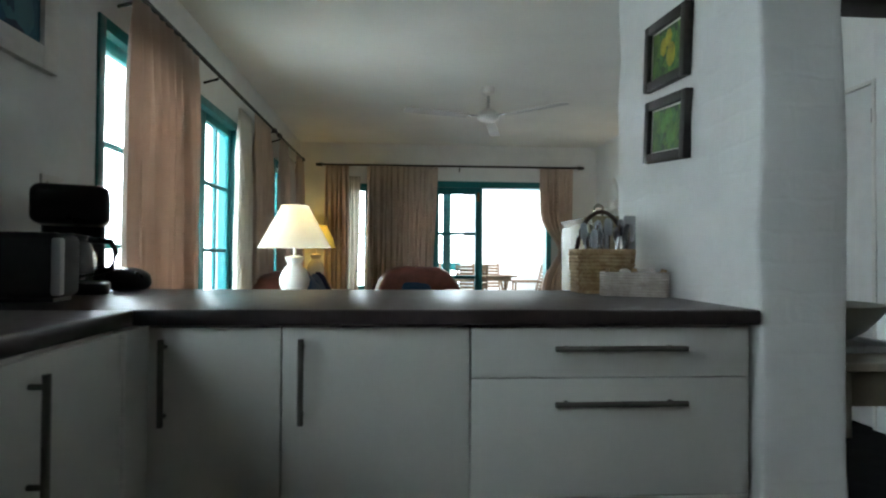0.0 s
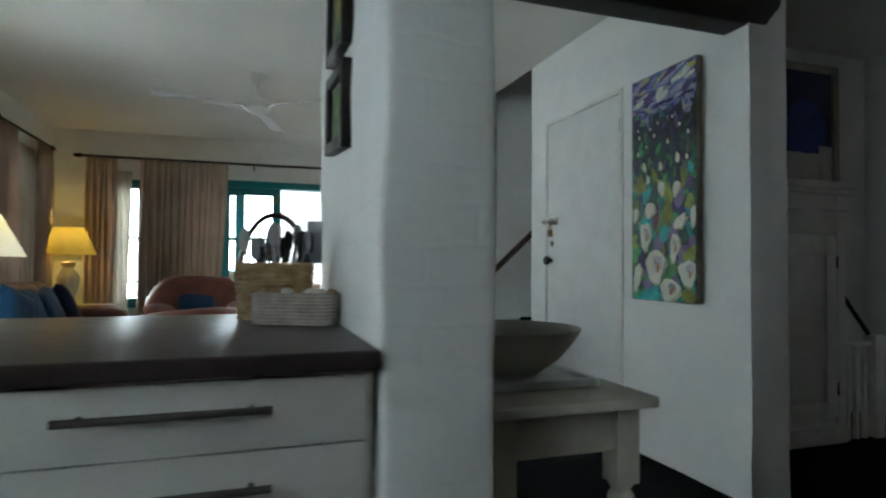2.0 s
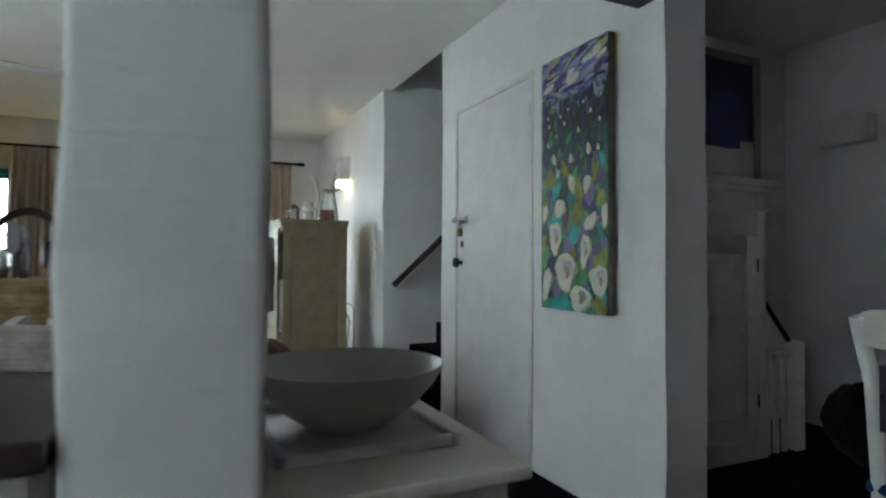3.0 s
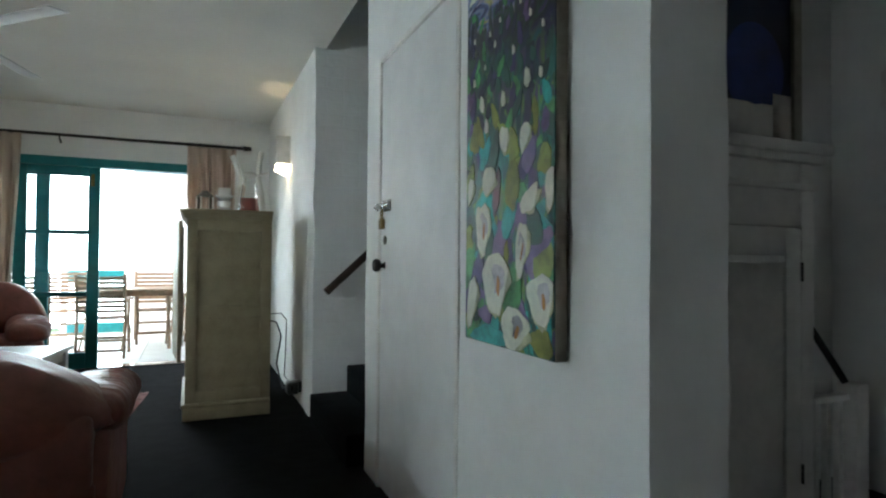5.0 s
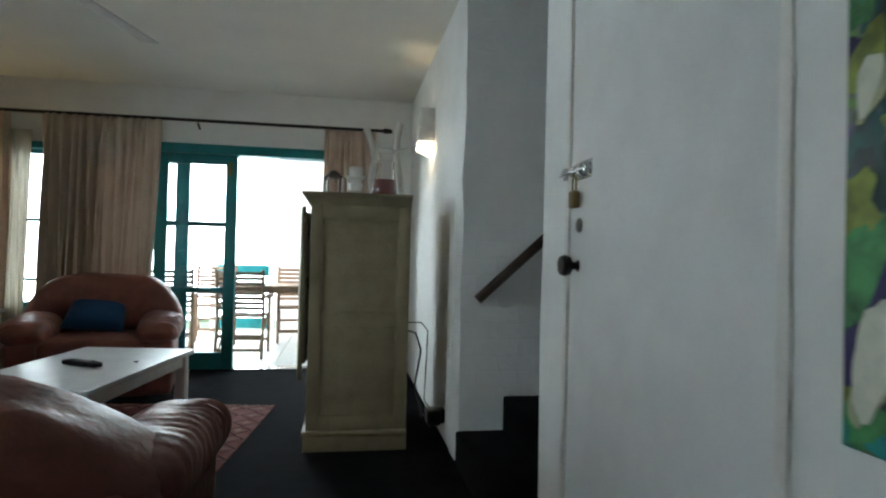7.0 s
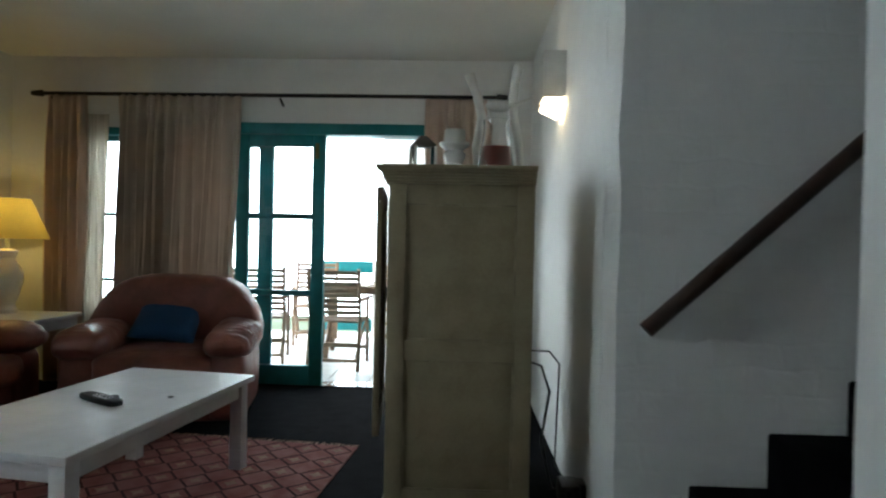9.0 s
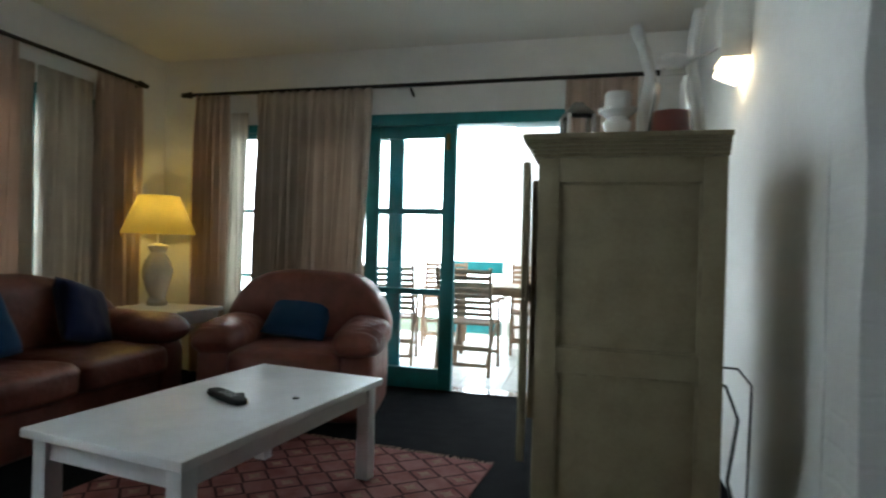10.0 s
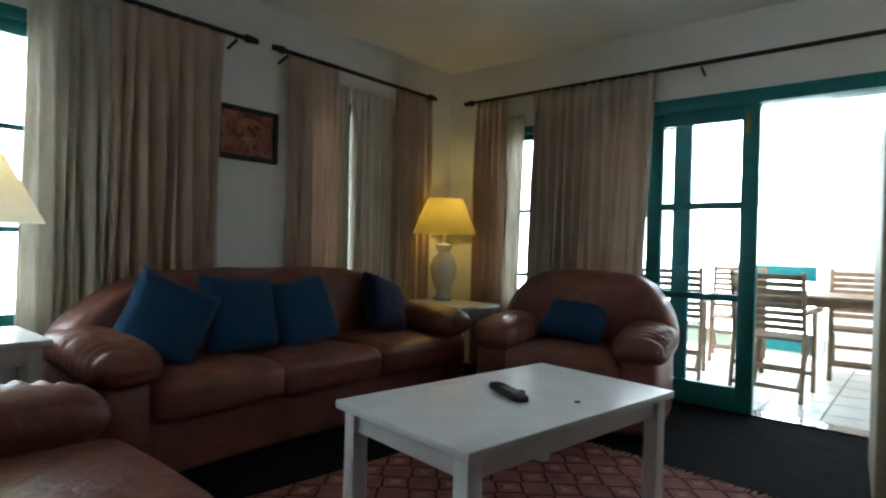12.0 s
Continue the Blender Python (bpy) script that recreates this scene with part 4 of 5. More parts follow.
# ---- soft furniture ----
def puff(xc, zc, w, h, y0, y1, pleat=0.0, rise=0.0, seed=0.0, out=1):
    """A stuffed arm pad along y: full rounded section, both ends drawn in, gathered into pleats towards the outer side."""
    bm = bmesh.new()
    n, m = 72, 40
    rings = []
    for i in range(n + 1):
        s = i / n
        e = (1 - abs(2 * s - 1) ** 4.5) ** 0.45 if 0 < i < n else 0.0
        ring = []
        for j in range(m):
            a = 2 * math.pi * j / m
            ca, sa = math.cos(a), math.sin(a)
            x = math.copysign(abs(ca) ** 0.75, ca) * w / 2 * (0.45 + 0.55 * e if 0 < i < n else 0.3)
            z = math.copysign(abs(sa) ** 0.85, sa) * h / 2 * max(e, 0.02)
            p = Vector((xc + x, y0 + (y1 - y0) * s, zc + z + rise * s))
            g = max(0.0, ca * out) ** 0.6
            fold = math.sin(2 * math.pi * (p.y * 19 + 0.35 * noise.noise(p * 6))) * pleat * g * max(0, sa + 0.25) * math.exp(-((s - 0.25) / 0.42) ** 2)
            k = noise.noise(p * 7 + Vector((seed, 0, seed))) * 0.012 + noise.noise(p * 21 + Vector((0, seed, 0))) * 0.004
            p += Vector((ca, 0, sa)) * (fold + k) * e
            ring.append(bm.verts.new(p))
        rings.append(ring)
    for p, q in zip(rings, rings[1:]):
        for j in range(m):
            bm.faces.new((p[j], p[(j + 1) % m], q[(j + 1) % m], q[j]))
    bm.faces.new(rings[0][::-1])
    bm.faces.new(rings[-1])
    bmesh.ops.recalc_face_normals(bm, faces=list(bm.faces))
    return bm


def seater(name, x, y, rz, wide, seats, label, category, deep=0.92, top=0.85, group="", arm=0.51):
    """A leather sofa facing local -y: base, seat cushions, overstuffed arched back, pleated arm pads."""
    s = thing(name, x, y, 0, rz, label, category, group)
    hw, hd = wide / 2, deep / 2
    part("base", B(-hw + 0.09, -hd + 0.07, 0.0, hw - 0.09, hd - 0.08, 0.28, 0.03, 4), M_LEATHER, s)
    inner = hw - 0.24
    cw = 2 * inner / seats
    for i in range(seats):
        part("seat_cushion", blob(-inner + cw * (i + 0.5), -0.09, 0.335, cw + 0.015, deep - 0.14, 0.20, 0.42, 0.22, 52, 26, 0.014, i * 3.1), M_LEATHER, s)
    part("back_panel", B(-hw + 0.10, hd - 0.24, 0.10, hw - 0.10, hd - 0.07, top - 0.24, 0.035, 4), M_LEATHER, s)
    low = 0.36
    bk = blob(0, hd - 0.18, (top + low) / 2, wide - 0.02, 0.36, top - low, 0.60, 0.42, 80, 34, 0.016, 2.0 + wide)
    for v in bk.verts:
        k = abs(v.co.x) / hw
        f = max(0.0, k - 0.42) / 0.58
        if v.co.z > low + 0.1:
            v.co.z -= f ** 2.2 * 0.20 * min(1, (v.co.z - low - 0.1) / 0.2)
        v.co.y -= f ** 2 * 0.10
        v.co.x *= 1 - 0.10 * max(0, (low + 0.16 - v.co.z) / 0.2)
    part("backrest", bk, M_LEATHER, s)
    for sx in (-1, 1):
        part("armrest", puff(sx * (hw - 0.155), arm, 0.31, 0.20, -hd - 0.01, hd - 0.16, 0.012, 0.03, sx * 4.0 + wide, sx), M_LEATHER, s)
        part("arm_side", blob(sx * (hw - 0.155), -0.04, 0.22, 0.22, deep - 0.14, 0.46, 0.3, 0.25, 32, 16, 0.010, sx), M_LEATHER, s)
    return s


seater("sofa", -0.11, 6.15, 90, 2.40, 3, "long red-brown leather sofa with blue cushions", "sofa", 0.90, arm=0.49)
seater("armchair", 1.03, 7.52, 12, 1.16, 1, "red-brown leather armchair beside the sliding door", "armchair", 0.90, 0.88, arm=0.47)
seater("loveseat", 1.53, 4.40, 180, 1.94, 2, "red-brown leather two-seat sofa facing the door", "sofa", 0.90, 0.77, arm=0.47)


def cushion(x, y, z, rx, ry, rz, material, label, size=0.42):
    c = bmesh.new()
    n = 18
    grid = {}
    for side in (0, 1):
        for i in range(n + 1):
            for j in range(n + 1):
                u, v = 2 * i / n - 1, 2 * j / n - 1
                edge = (1 - u ** 4) * (1 - v ** 4)
                t = 0.075 * edge ** 0.45 if edge > 0 else 0
                pull = 1 - 0.06 * (1 - abs(u)) * abs(v) ** 3
                pull2 = 1 - 0.06 * (1 - abs(v)) * abs(u) ** 3
                wr = 0.006 * noise.noise(Vector((u * 3, v * 3, side * 5 + x)))
                if side and edge <= 0:
                    grid[side, i, j] = grid[0, i, j]
                else:
                    grid[side, i, j] = c.verts.new((size / 2 * u * pull2, (t + wr * edge) * (1 if side else -1), size / 2 * (v * pull + 1)))
        for i in range(n):
            for j in range(n):
                q = [grid[side, i, j], grid[side, i + 1, j], grid[side, i + 1, j + 1], grid[side, i, j + 1]]
                if len(set(q)) == 4:
                    try:
                        c.faces.new(q if side == 0 else q[::-1])
                    except ValueError:
                        pass
    bmesh.ops.recalc_face_normals(c, faces=list(c.faces))
    solo("cushion", c, material, label, "cushion", "scatter cushions", pose(x, y, z, rx, ry, rz))


cushion(0.0, 5.30, 0.45, -16, 25, 72, M_BLUE, "blue fabric scatter cushion leaning on sofa arm", 0.40)
cushion(-0.02, 5.80, 0.43, -20, 3, 88, M_BLUE, "bright blue square scatter cushion on sofa")
cushion(0.0, 6.24, 0.43, -22, -8, 92, M_BLUE, "slate blue scatter cushion on sofa", 0.40)
cushion(-0.02, 6.86, 0.43, -24, 18, 98, M_NAVY, "dark navy scatter cushion on sofa", 0.40)
cushion(0.99, 7.44, 0.46, -52, 6, 12, M_BLUE, "small blue cushion lying on armchair", 0.42)

# coffee table, rug, remote
cf = thing("coffee_table", 1.53, 6.015, 0, -8, "white painted wooden coffee table with square legs", "table")
part("tabletop", B(-0.34, -0.585, 0.427, 0.34, 0.585, 0.457, 0.004, 3), M_TABLEW, cf)
apron(cf, 0.30, 0.545, 0.355, 0.427, M_TABLEW)
for x in (-0.285, 0.285):
    for y in (-0.53, 0.53):
        part("leg", B(x - 0.03, y - 0.03, 0.0, x + 0.03, y + 0.03, 0.426, 0.004), M_TABLEW, cf)
M_RUG = mat("rug_red", (0.17, 0.050, 0.045), 0.95, 0, 9, 0.25, 180, 0.6, 0.004, (0.25, 0.12, 0.105), 0.1)
M_RUG2 = mat("rug_dark", (0.06, 0.022, 0.022), 0.95, 0, 14, 0.2, 220, 0.6, 0.004, None, 0.1)
M_RUG3 = mat("rug_pale", (0.33, 0.20, 0.15), 0.95, 0, 14, 0.2, 220, 0.6, 0.004, None, 0.1)
rg = thing("rug", 1.54, 5.93, 0.0, -6, "red kilim rug with diamond pattern and fringe", "rug")
RW, RL = 1.56, 2.0
part("field", B(-RW / 2, -RL / 2, 0.0, RW / 2, RL / 2, 0.009, 0.003), M_RUG, rg)
dm, dm2 = bmesh.new(), bmesh.new()
nx, ny = 9, 12
for i in range(nx):
    for j in range(ny):
        cx, cy = -RW / 2 + RW * (i + 0.5) / nx, -RL / 2 + RL * (j + 0.5) / ny
        for bm_, k, z in ((dm, 0.46, 0.0095), (dm2, 0.22, 0.0105)):
            if k == 0.46:
                ring_o = [(0.5, 0), (0, 0.5), (-0.5, 0), (0, -0.5)]
                ring_i = [(0.40, 0), (0, 0.40), (-0.40, 0), (0, -0.40)]
                o = [bm_.verts.new((cx + a * RW / nx, cy + b * RL / ny, z)) for a, b in ring_o]
                q = [bm_.verts.new((cx + a * RW / nx, cy + b * RL / ny, z)) for a, b in ring_i]
                for m_ in range(4):
                    bm_.faces.new((o[m_], o[(m_ + 1) % 4], q[(m_ + 1) % 4], q[m_]))
            else:
                o = [bm_.verts.new((cx + k * a * RW / nx, cy + k * b * RL / ny, z)) for a, b in ((1, 0), (0.35, 0.35), (0, 1), (-0.35, 0.35), (-1, 0), (-0.35, -0.35), (0, -1), (0.35, -0.35))]
                bm_.faces.new(o)
tagged(part("lattice_pattern", dm, M_RUG2, rg), kind="stuff")
tagged(part("diamond_pattern", dm2, M_RUG3, rg), kind="stuff")
for sgn in (-1, 1):
    fg = bmesh.new()
    y = sgn * RL / 2
    for i in range(110):
        x = -RW / 2 + RW * (i + 0.5) / 110
        join(fg, tube([(x, y, 0.005), (x + random.uniform(-0.012, 0.012), y + sgn * random.uniform(0.03, 0.05), 0.003)], 0.003, 5))
    part("fringe", fg, M_RUG3, rg, "pale cotton fringe")
rm = thing("remote_control", 1.515, 5.985, 0.457, 61, "black and silver remote control on coffee table", "remote control")
part("body", blob(0, 0, 0.014, 0.062, 0.26, 0.028, 0.4, 0.5, 28, 12), M_RUBBER, rm)
for i in range(5):
    for j in range(3):
        part("button", lathe([(0, 0.02), (0.005, 0.02), (0.005, 0.024), (0, 0.0245)], 8), M_GREYP, rm).location = (-0.014 + 0.014 * j, -0.06 + 0.022 * i, 0.004)
solo("remote_control", blob(0, 0, 0.012, 0.045, 0.12, 0.024, 0.5, 0.6), M_RUBBER, "small black remote control on coffee table", "remote control", at=pose(1.565, 5.975, 0.457, 0, 0, 20))
solo("bottle_cap", lathe([(0, 0), (0.012, 0), (0.012, 0.004), (0, 0.005)], 12), M_BLACKP, "small dark disc on coffee table", "cap", at=pose(1.75, 6.09, 0.457))


# ---- lamps on end tables ----
def table_lamp(x, y, z, total, shade_mat, label, rb, rt, hs):
    l = thing("table_lamp", x, y, z, 0, label, "lamp", "table lamps")
    k = (total - hs * 0.9) / 0.44
    prof = [(0.0, 0.0), (0.075, 0.0), (0.078, 0.02), (0.062, 0.035), (0.058, 0.05), (0.088, 0.11), (0.112, 0.17), (0.115, 0.21), (0.095, 0.26), (0.058, 0.295), (0.052, 0.31), (0.072, 0.335), (0.075, 0.35), (0.03, 0.362), (0.0, 0.362)]
    body = lathe([(r * 0.95, zz * k) for r, zz in prof], 40, 0.0)
    for v in body.verts:
        f = v.co.z / k
        if 0.1 < f < 0.26:
            a = math.atan2(v.co.y, v.co.x)
            s = 1 + 0.025 * math.sin(8 * a) * math.sin((f - 0.1) / 0.16 * math.pi)
            v.co.x *= s
            v.co.y *= s
    part("body", body, M_CERAM, l, "white moulded ceramic body")
    zs = total - hs
    part("stem", tube([(0, 0, 0.36 * k), (0, 0, zs + hs * 0.55)], 0.011, 12), M_CERAM, l)
    sh = bmesh.new()
    n = 96
    rings = []
    for r, zz in ((rb, zs), (rb - 0.004, zs + 0.012), ((rb + rt) / 2, zs + hs / 2), (rt, total - 0.008), (rt, total)):
        rings.append([sh.verts.new(((r + (0.0025 if i % 2 else 0)) * math.cos(2 * math.pi * i / n), (r + (0.0025 if i % 2 else 0)) * math.sin(2 * math.pi * i / n), zz)) for i in range(n)])
    for p, q in zip(rings, rings[1:]):
        for i in range(n):
            sh.faces.new((p[i], p[(i + 1) % n], q[(i + 1) % n], q[i]))
    part("shade", sh, shade_mat, l, "pleated cream lampshade")
    sp = bmesh.new()
    for i in range(3):
        a = 2 * math.pi * i / 3
        join(sp, tube([(0, 0, zs + hs * 0.55), (rt * math.cos(a), rt * math.sin(a), total - 0.01)], 0.003, 6))
    part("shade_ring", sp, M_BRASS, l)
    return l


def end_table(x, y, z, wx, wy, rz, label):
    t = thing("end_table", x, y, 0, rz, label, "table", "end tables")
    part("tabletop", B(-wx / 2, -wy / 2, z - 0.028, wx / 2, wy / 2, z, 0.004, 3), M_TABLEW, t)
    apron(t, wx / 2 - 0.03, wy / 2 - 0.03, z - 0.10, z - 0.028, M_TABLEW)
    for sx in (-1, 1):
        for sy in (-1, 1):
            cx, cy = sx * (wx / 2 - 0.05), sy * (wy / 2 - 0.05)
            part("leg", B(cx - 0.025, cy - 0.025, 0.0, cx + 0.025, cy + 0.025, z - 0.029, 0.003), M_TABLEW, t)
    return t


end_table(-0.19, 7.68, 0.57, 0.66, 0.52, 0, "white painted square end table in corner")
end_table(-0.20, 4.63, 0.60, 0.50, 0.56, 0, "white painted end table beside the sofa")
table_lamp(-0.33, 7.78, 0.57, 0.83, M_SHADE, "white ceramic table lamp, lit yellow shade", 0.26, 0.145, 0.29)
table_lamp(-0.03, 4.62, 0.60, 0.78, M_SHADE2, "white ceramic table lamp, cream shade lit", 0.265, 0.10, 0.32)


# ---- television cabinet ----
tv = thing("television_cabinet", 2.69, 5.87, 0, 0, "cream distressed wooden cabinet, doors ajar", "cabinet")
CW, CD, CH = 0.55, 0.98, 1.355
part("plinth", B(-0.012, -0.012, 0.0, CW + 0.002, CD, 0.085, 0.004), M_CAB, tv)
part("base_moulding", B(-0.022, -0.022, 0.085, CW + 0.002, CD + 0.01, 0.115, 0.010, 3), M_CAB, tv)


def panelled(parent, u0, u1, v0, v1, w, rails, material, flip=1):
    """Stiles, rails and a sunk panel as parts of one leaf; the face is at y = 0."""
    def put(name, a, c, b, d, lo, hi):
        y0_, y1_ = sorted((flip * lo, flip * hi))
        part(name, B(a, y0_, c, b, y1_, d, 0.002), material, parent)
    put("stile", u0, v0, u0 + w, v1, 0.0, 0.022)
    put("stile", u1 - w, v0, u1, v1, 0.0, 0.022)
    for a, b in rails:
        put("rail", u0 + w, a, u1 - w, b, 0.0, 0.022)
    put("panel", u0 + w, v0, u1 - w, v1, 0.011, 0.021)


side = part("side_panel", B(0.01, 0.0215, 0.12, CW - 0.002, 0.024, CH - 0.005), M_CAB, tv)
panelled(side, 0.0, CW, 0.115, CH, 0.065, ((0.115, 0.19), (0.685, 0.76), (CH - 0.075, CH)), M_CAB)
gr = bmesh.new()
for z0, z1 in ((0.19, 0.685), (0.76, CH - 0.075)):
    for q in ((0.065, z0, 0.073, z1), (CW - 0.073, z0, CW - 0.065, z1), (0.073, z0, CW - 0.073, z0 + 0.008), (0.073, z1 - 0.008, CW - 0.073, z1)):
        box(gr, q[0], 0.004, q[1], q[2], 0.0108, q[3], 0.001)
part("worn_moulding", gr, M_CABW, tv, "brown worn panel moulding")
part("side_panel", B(0.0, CD - 0.022, 0.115, CW, CD, CH), M_CAB, tv)
part("back_panel", B(CW - 0.015, 0.022, 0.115, CW, CD - 0.022, CH), M_CAB, tv)
part("shelf", B(0.02, 0.022, 0.36, CW - 0.015, CD - 0.022, 0.385), M_CAB, tv)
part("shelf", B(0.02, 0.022, CH - 0.02, CW - 0.015, CD - 0.022, CH), M_CAB, tv)
part("drawer_front", B(0.0, 0.03, 0.13, 0.02, CD - 0.03, 0.36, 0.003), M_CAB, tv)
for i in range(9):
    dx = 0.014 + 0.003 * i - (0.007 if i % 2 else 0.0)
    z0 = CH + 0.05 * i / 9
    part("cornice", B(-dx, -dx, z0, CW + 0.002, CD + dx, z0 + 0.05 / 9, 0.0012, 1), M_CABW if i % 2 else M_CAB, tv)
part("top", B(-0.048, -0.048, CH + 0.05, CW + 0.004, CD + 0.048, CH + 0.068, 0.004), M_CAB, tv)


def cab_door(y_hinge, sign, angle):
    """A panelled door of the cabinet, hinged at y_hinge, opened by angle."""
    wd = CD / 2 - 0.006
    flip = 1 if sign > 0 else -1
    y0_, y1_ = sorted((flip * 0.0212, flip * 0.0235))
    d = part("door", B(0.004, y0_, 0.395, wd - 0.004, y1_, CH - 0.017), M_CAB, tv)
    panelled(d, 0.0, wd, 0.39, CH - 0.012, 0.06, ((0.39, 0.46), (CH - 0.08, CH - 0.012)), M_CAB, flip)
    d.matrix_basis = pose(-0.026, y_hinge, 0, 0, 0, (90 + angle) if sign > 0 else (-90 - angle))
    part("door_handle", B(wd - 0.035, min(0, -0.006 * flip), 0.86, wd - 0.02, max(0, -0.006 * flip), 0.93, 0.002), M_BLACKM, d, "dark slot handle")
    return d


cab_door(0.004, 1, 5)
cab_door(CD - 0.004, -1, 2)
solo("television", box(B(0, 0, 0.0, 0.36, 0.62, 0.5, 0.02, 3), -0.006, 0.03, 0.04, 0.004, 0.59, 0.47), M_BLACKP, "black television inside the cabinet", "television", at=pose(2.78, 6.05, 0.385))
TOPZ = CH + 0.068
lan = thing("lantern", 2.80, 6.05, TOPZ, 20, "small white metal lantern with glass sides", "lantern")
part("base", B(-0.05, -0.05, 0, 0.05, 0.05, 0.015, 0.003), M_WOODW, lan)
part("glass", B(-0.038, -0.038, 0.015, 0.038, 0.038, 0.10), M_GLASS, lan)
for sx in (-1, 1):
    for sy in (-1, 1):
        part("corner_post", B(sx * 0.042 - 0.005, sy * 0.042 - 0.005, 0.015, sx * 0.042 + 0.005, sy * 0.042 + 0.005, 0.10), M_WOODW, lan)
part("roof", lathe([(0.0, 0.10), (0.062, 0.10), (0.06, 0.11), (0.035, 0.13), (0.02, 0.145), (0.0, 0.145)], 4), M_STEEL, lan).rotation_euler = (0, 0, radians(45))
can = thing("candlestick", 2.93, 6.03, TOPZ, 0, "white turned candlestick with cream pillar candle", "candlestick")
part("stand", lathe([(0.0, 0.0), (0.055, 0.0), (0.05, 0.015), (0.03, 0.03), (0.042, 0.05), (0.045, 0.07), (0.032, 0.085), (0.06, 0.105), (0.062, 0.115), (0.0, 0.115)], 28), M_CERAM, can)
part("candle", lathe([(0, 0.115), (0.043, 0.115), (0.043, 0.16), (0.04, 0.168), (0.0, 0.16)], 24, 0.02), M_PAPER, can, "cream wax candle")
jar = thing("jug", 3.10, 6.06, TOPZ, 0, "glass jug half full of red liquid", "jug")
part("glass", lathe([(0.0, 0.0), (0.07, 0.0), (0.075, 0.02), (0.06, 0.12), (0.05, 0.18), (0.055, 0.215), (0.051, 0.215), (0.046, 0.18), (0.056, 0.12), (0.07, 0.022), (0.0, 0.006)], 32), M_GLASS, jar)
part("liquid", lathe([(0.0, 0.008), (0.066, 0.012), (0.068, 0.03), (0.058, 0.105), (0.0, 0.105)], 28), M_REDW, jar, "dark red contents")
bird = blob(0, 0, 0.0, 0.10, 0.05, 0.05, 0.9, 0.9, 24, 14, 0.006)
join(bird, tube([(0.045, 0, 0.0), (0.09, 0, 0.012), (0.14, 0, 0.035)], 0.012, 8, 0.003))
join(bird, tube([(-0.03, 0, -0.02), (-0.03, 0, -0.06)], 0.006, 6))
solo("ornament", bird, M_PAPER, "small carved white ornament on the jug", "ornament", at=pose(3.10, 6.06, TOPZ + 0.275))
fe = thing("driftwood", 3.03, 6.12, TOPZ, 0, "tall pale driftwood sticks on the cabinet", "ornament")
part("stick", tube([(0, 0, 0), (-0.012, 0, 0.12), (0.01, 0.0, 0.24), (-0.01, 0, 0.33), (-0.045, 0, 0.42)], 0.016, 8, 0.022), M_PAPER, fe)
part("stick", tube([(0.18, 0, 0), (0.165, 0, 0.14), (0.14, 0.0, 0.26), (0.145, 0, 0.38), (0.16, 0, 0.46)], 0.014, 8, 0.020), M_PAPER, fe)
cbl = tube([(3.247, 6.3, 0.62), (3.33, 6.25, 0.60), (3.36, 6.2, 0.5), (3.32, 6.15, 0.3), (3.36, 6.1, 0.12), (3.42, 6.05, 0.15)], 0.006, 8)
join(cbl, tube([(3.247, 6.3, 0.66), (3.36, 6.22, 0.67), (3.40, 6.2, 0.62), (3.38, 6.15, 0.2), (3.42, 6.05, 0.16)], 0.004, 8))
box(cbl, 3.38, 5.98, 0.09, 3.46, 6.10, 0.18, 0.012)
box(cbl, 3.44, 6.0, 0.10, XR, 6.08, 0.18, 0.004)
solo("power_cable", cbl, M_BLACKP, "black television cables plugged into wall socket", "cable")

# ---- wall lights, stair rail ----
sc = thing("wall_light", XR, 6.77, 1.84, 0, "white ceramic wall light, lit", "wall light")
part("shade", box(box(B(-0.012, -0.09, 0.06, 0.0, 0.09, 0.30, 0.003), -0.115, -0.09, 0.06, -0.103, 0.09, 0.30, 0.003), -0.103, -0.09, 0.06, -0.012, -0.08, 0.30, 0.002), M_WOODW, sc)
part("shade", B(-0.103, 0.08, 0.06, -0.012, 0.09, 0.30, 0.002), M_WOODW, sc)
part("diffuser", box(bmesh.new(), -0.115, -0.085, -0.03, -0.004, 0.085, 0.055, 0.012, 3), M_BULB, sc, "glowing glass diffuser").rotation_euler = (0, radians(24), 0)
hr = thing("handrail", 0, 0, 0, 0, "dark varnished round stair handrail", "handrail")
part("rail", tube([(3.56 + 0.69 * k, 5.545, 0.865 + 0.63 * k) for k in (0, 0.5, 1, 1.5, 2, 2.6)], 0.027, 16), M_RAIL, hr)
for k in (0.52, 1.9):
    part("bracket", tube([(3.53 + 0.69 * k, 5.545, 0.86 + 0.63 * k), (3.53 + 0.69 * k, 5.56, 0.83 + 0.63 * k), (3.53 + 0.69 * k, 5.61, 0.825 + 0.63 * k)], 0.010, 8), M_BLACKM, hr)

# ---- curtains ----
def rod(name, p, q, brackets, off, label):
    r = thing(name, 0, 0, 0, 0, label, "curtain rod")
    p, q = Vector(p), Vector(q)
    part("pole", tube([p, q], 0.014, 12), M_BLACKM, r)
    d = (q - p).normalized()
    for e, s in ((p, -1), (q, 1)):
        part("finial", tube([e, e + d * s * 0.03, e + d * s * 0.05, e + d * s * 0.08], 0.026, 12, 0.018), M_BLACKM, r)
    for f in brackets:
        c = p.lerp(q, f)
        part("bracket", tube([c, c + Vector((0, 0, -0.03)), c + Vector(off) + Vector((0, 0, -0.06))], 0.009, 8), M_BLACKM, r)
    return r


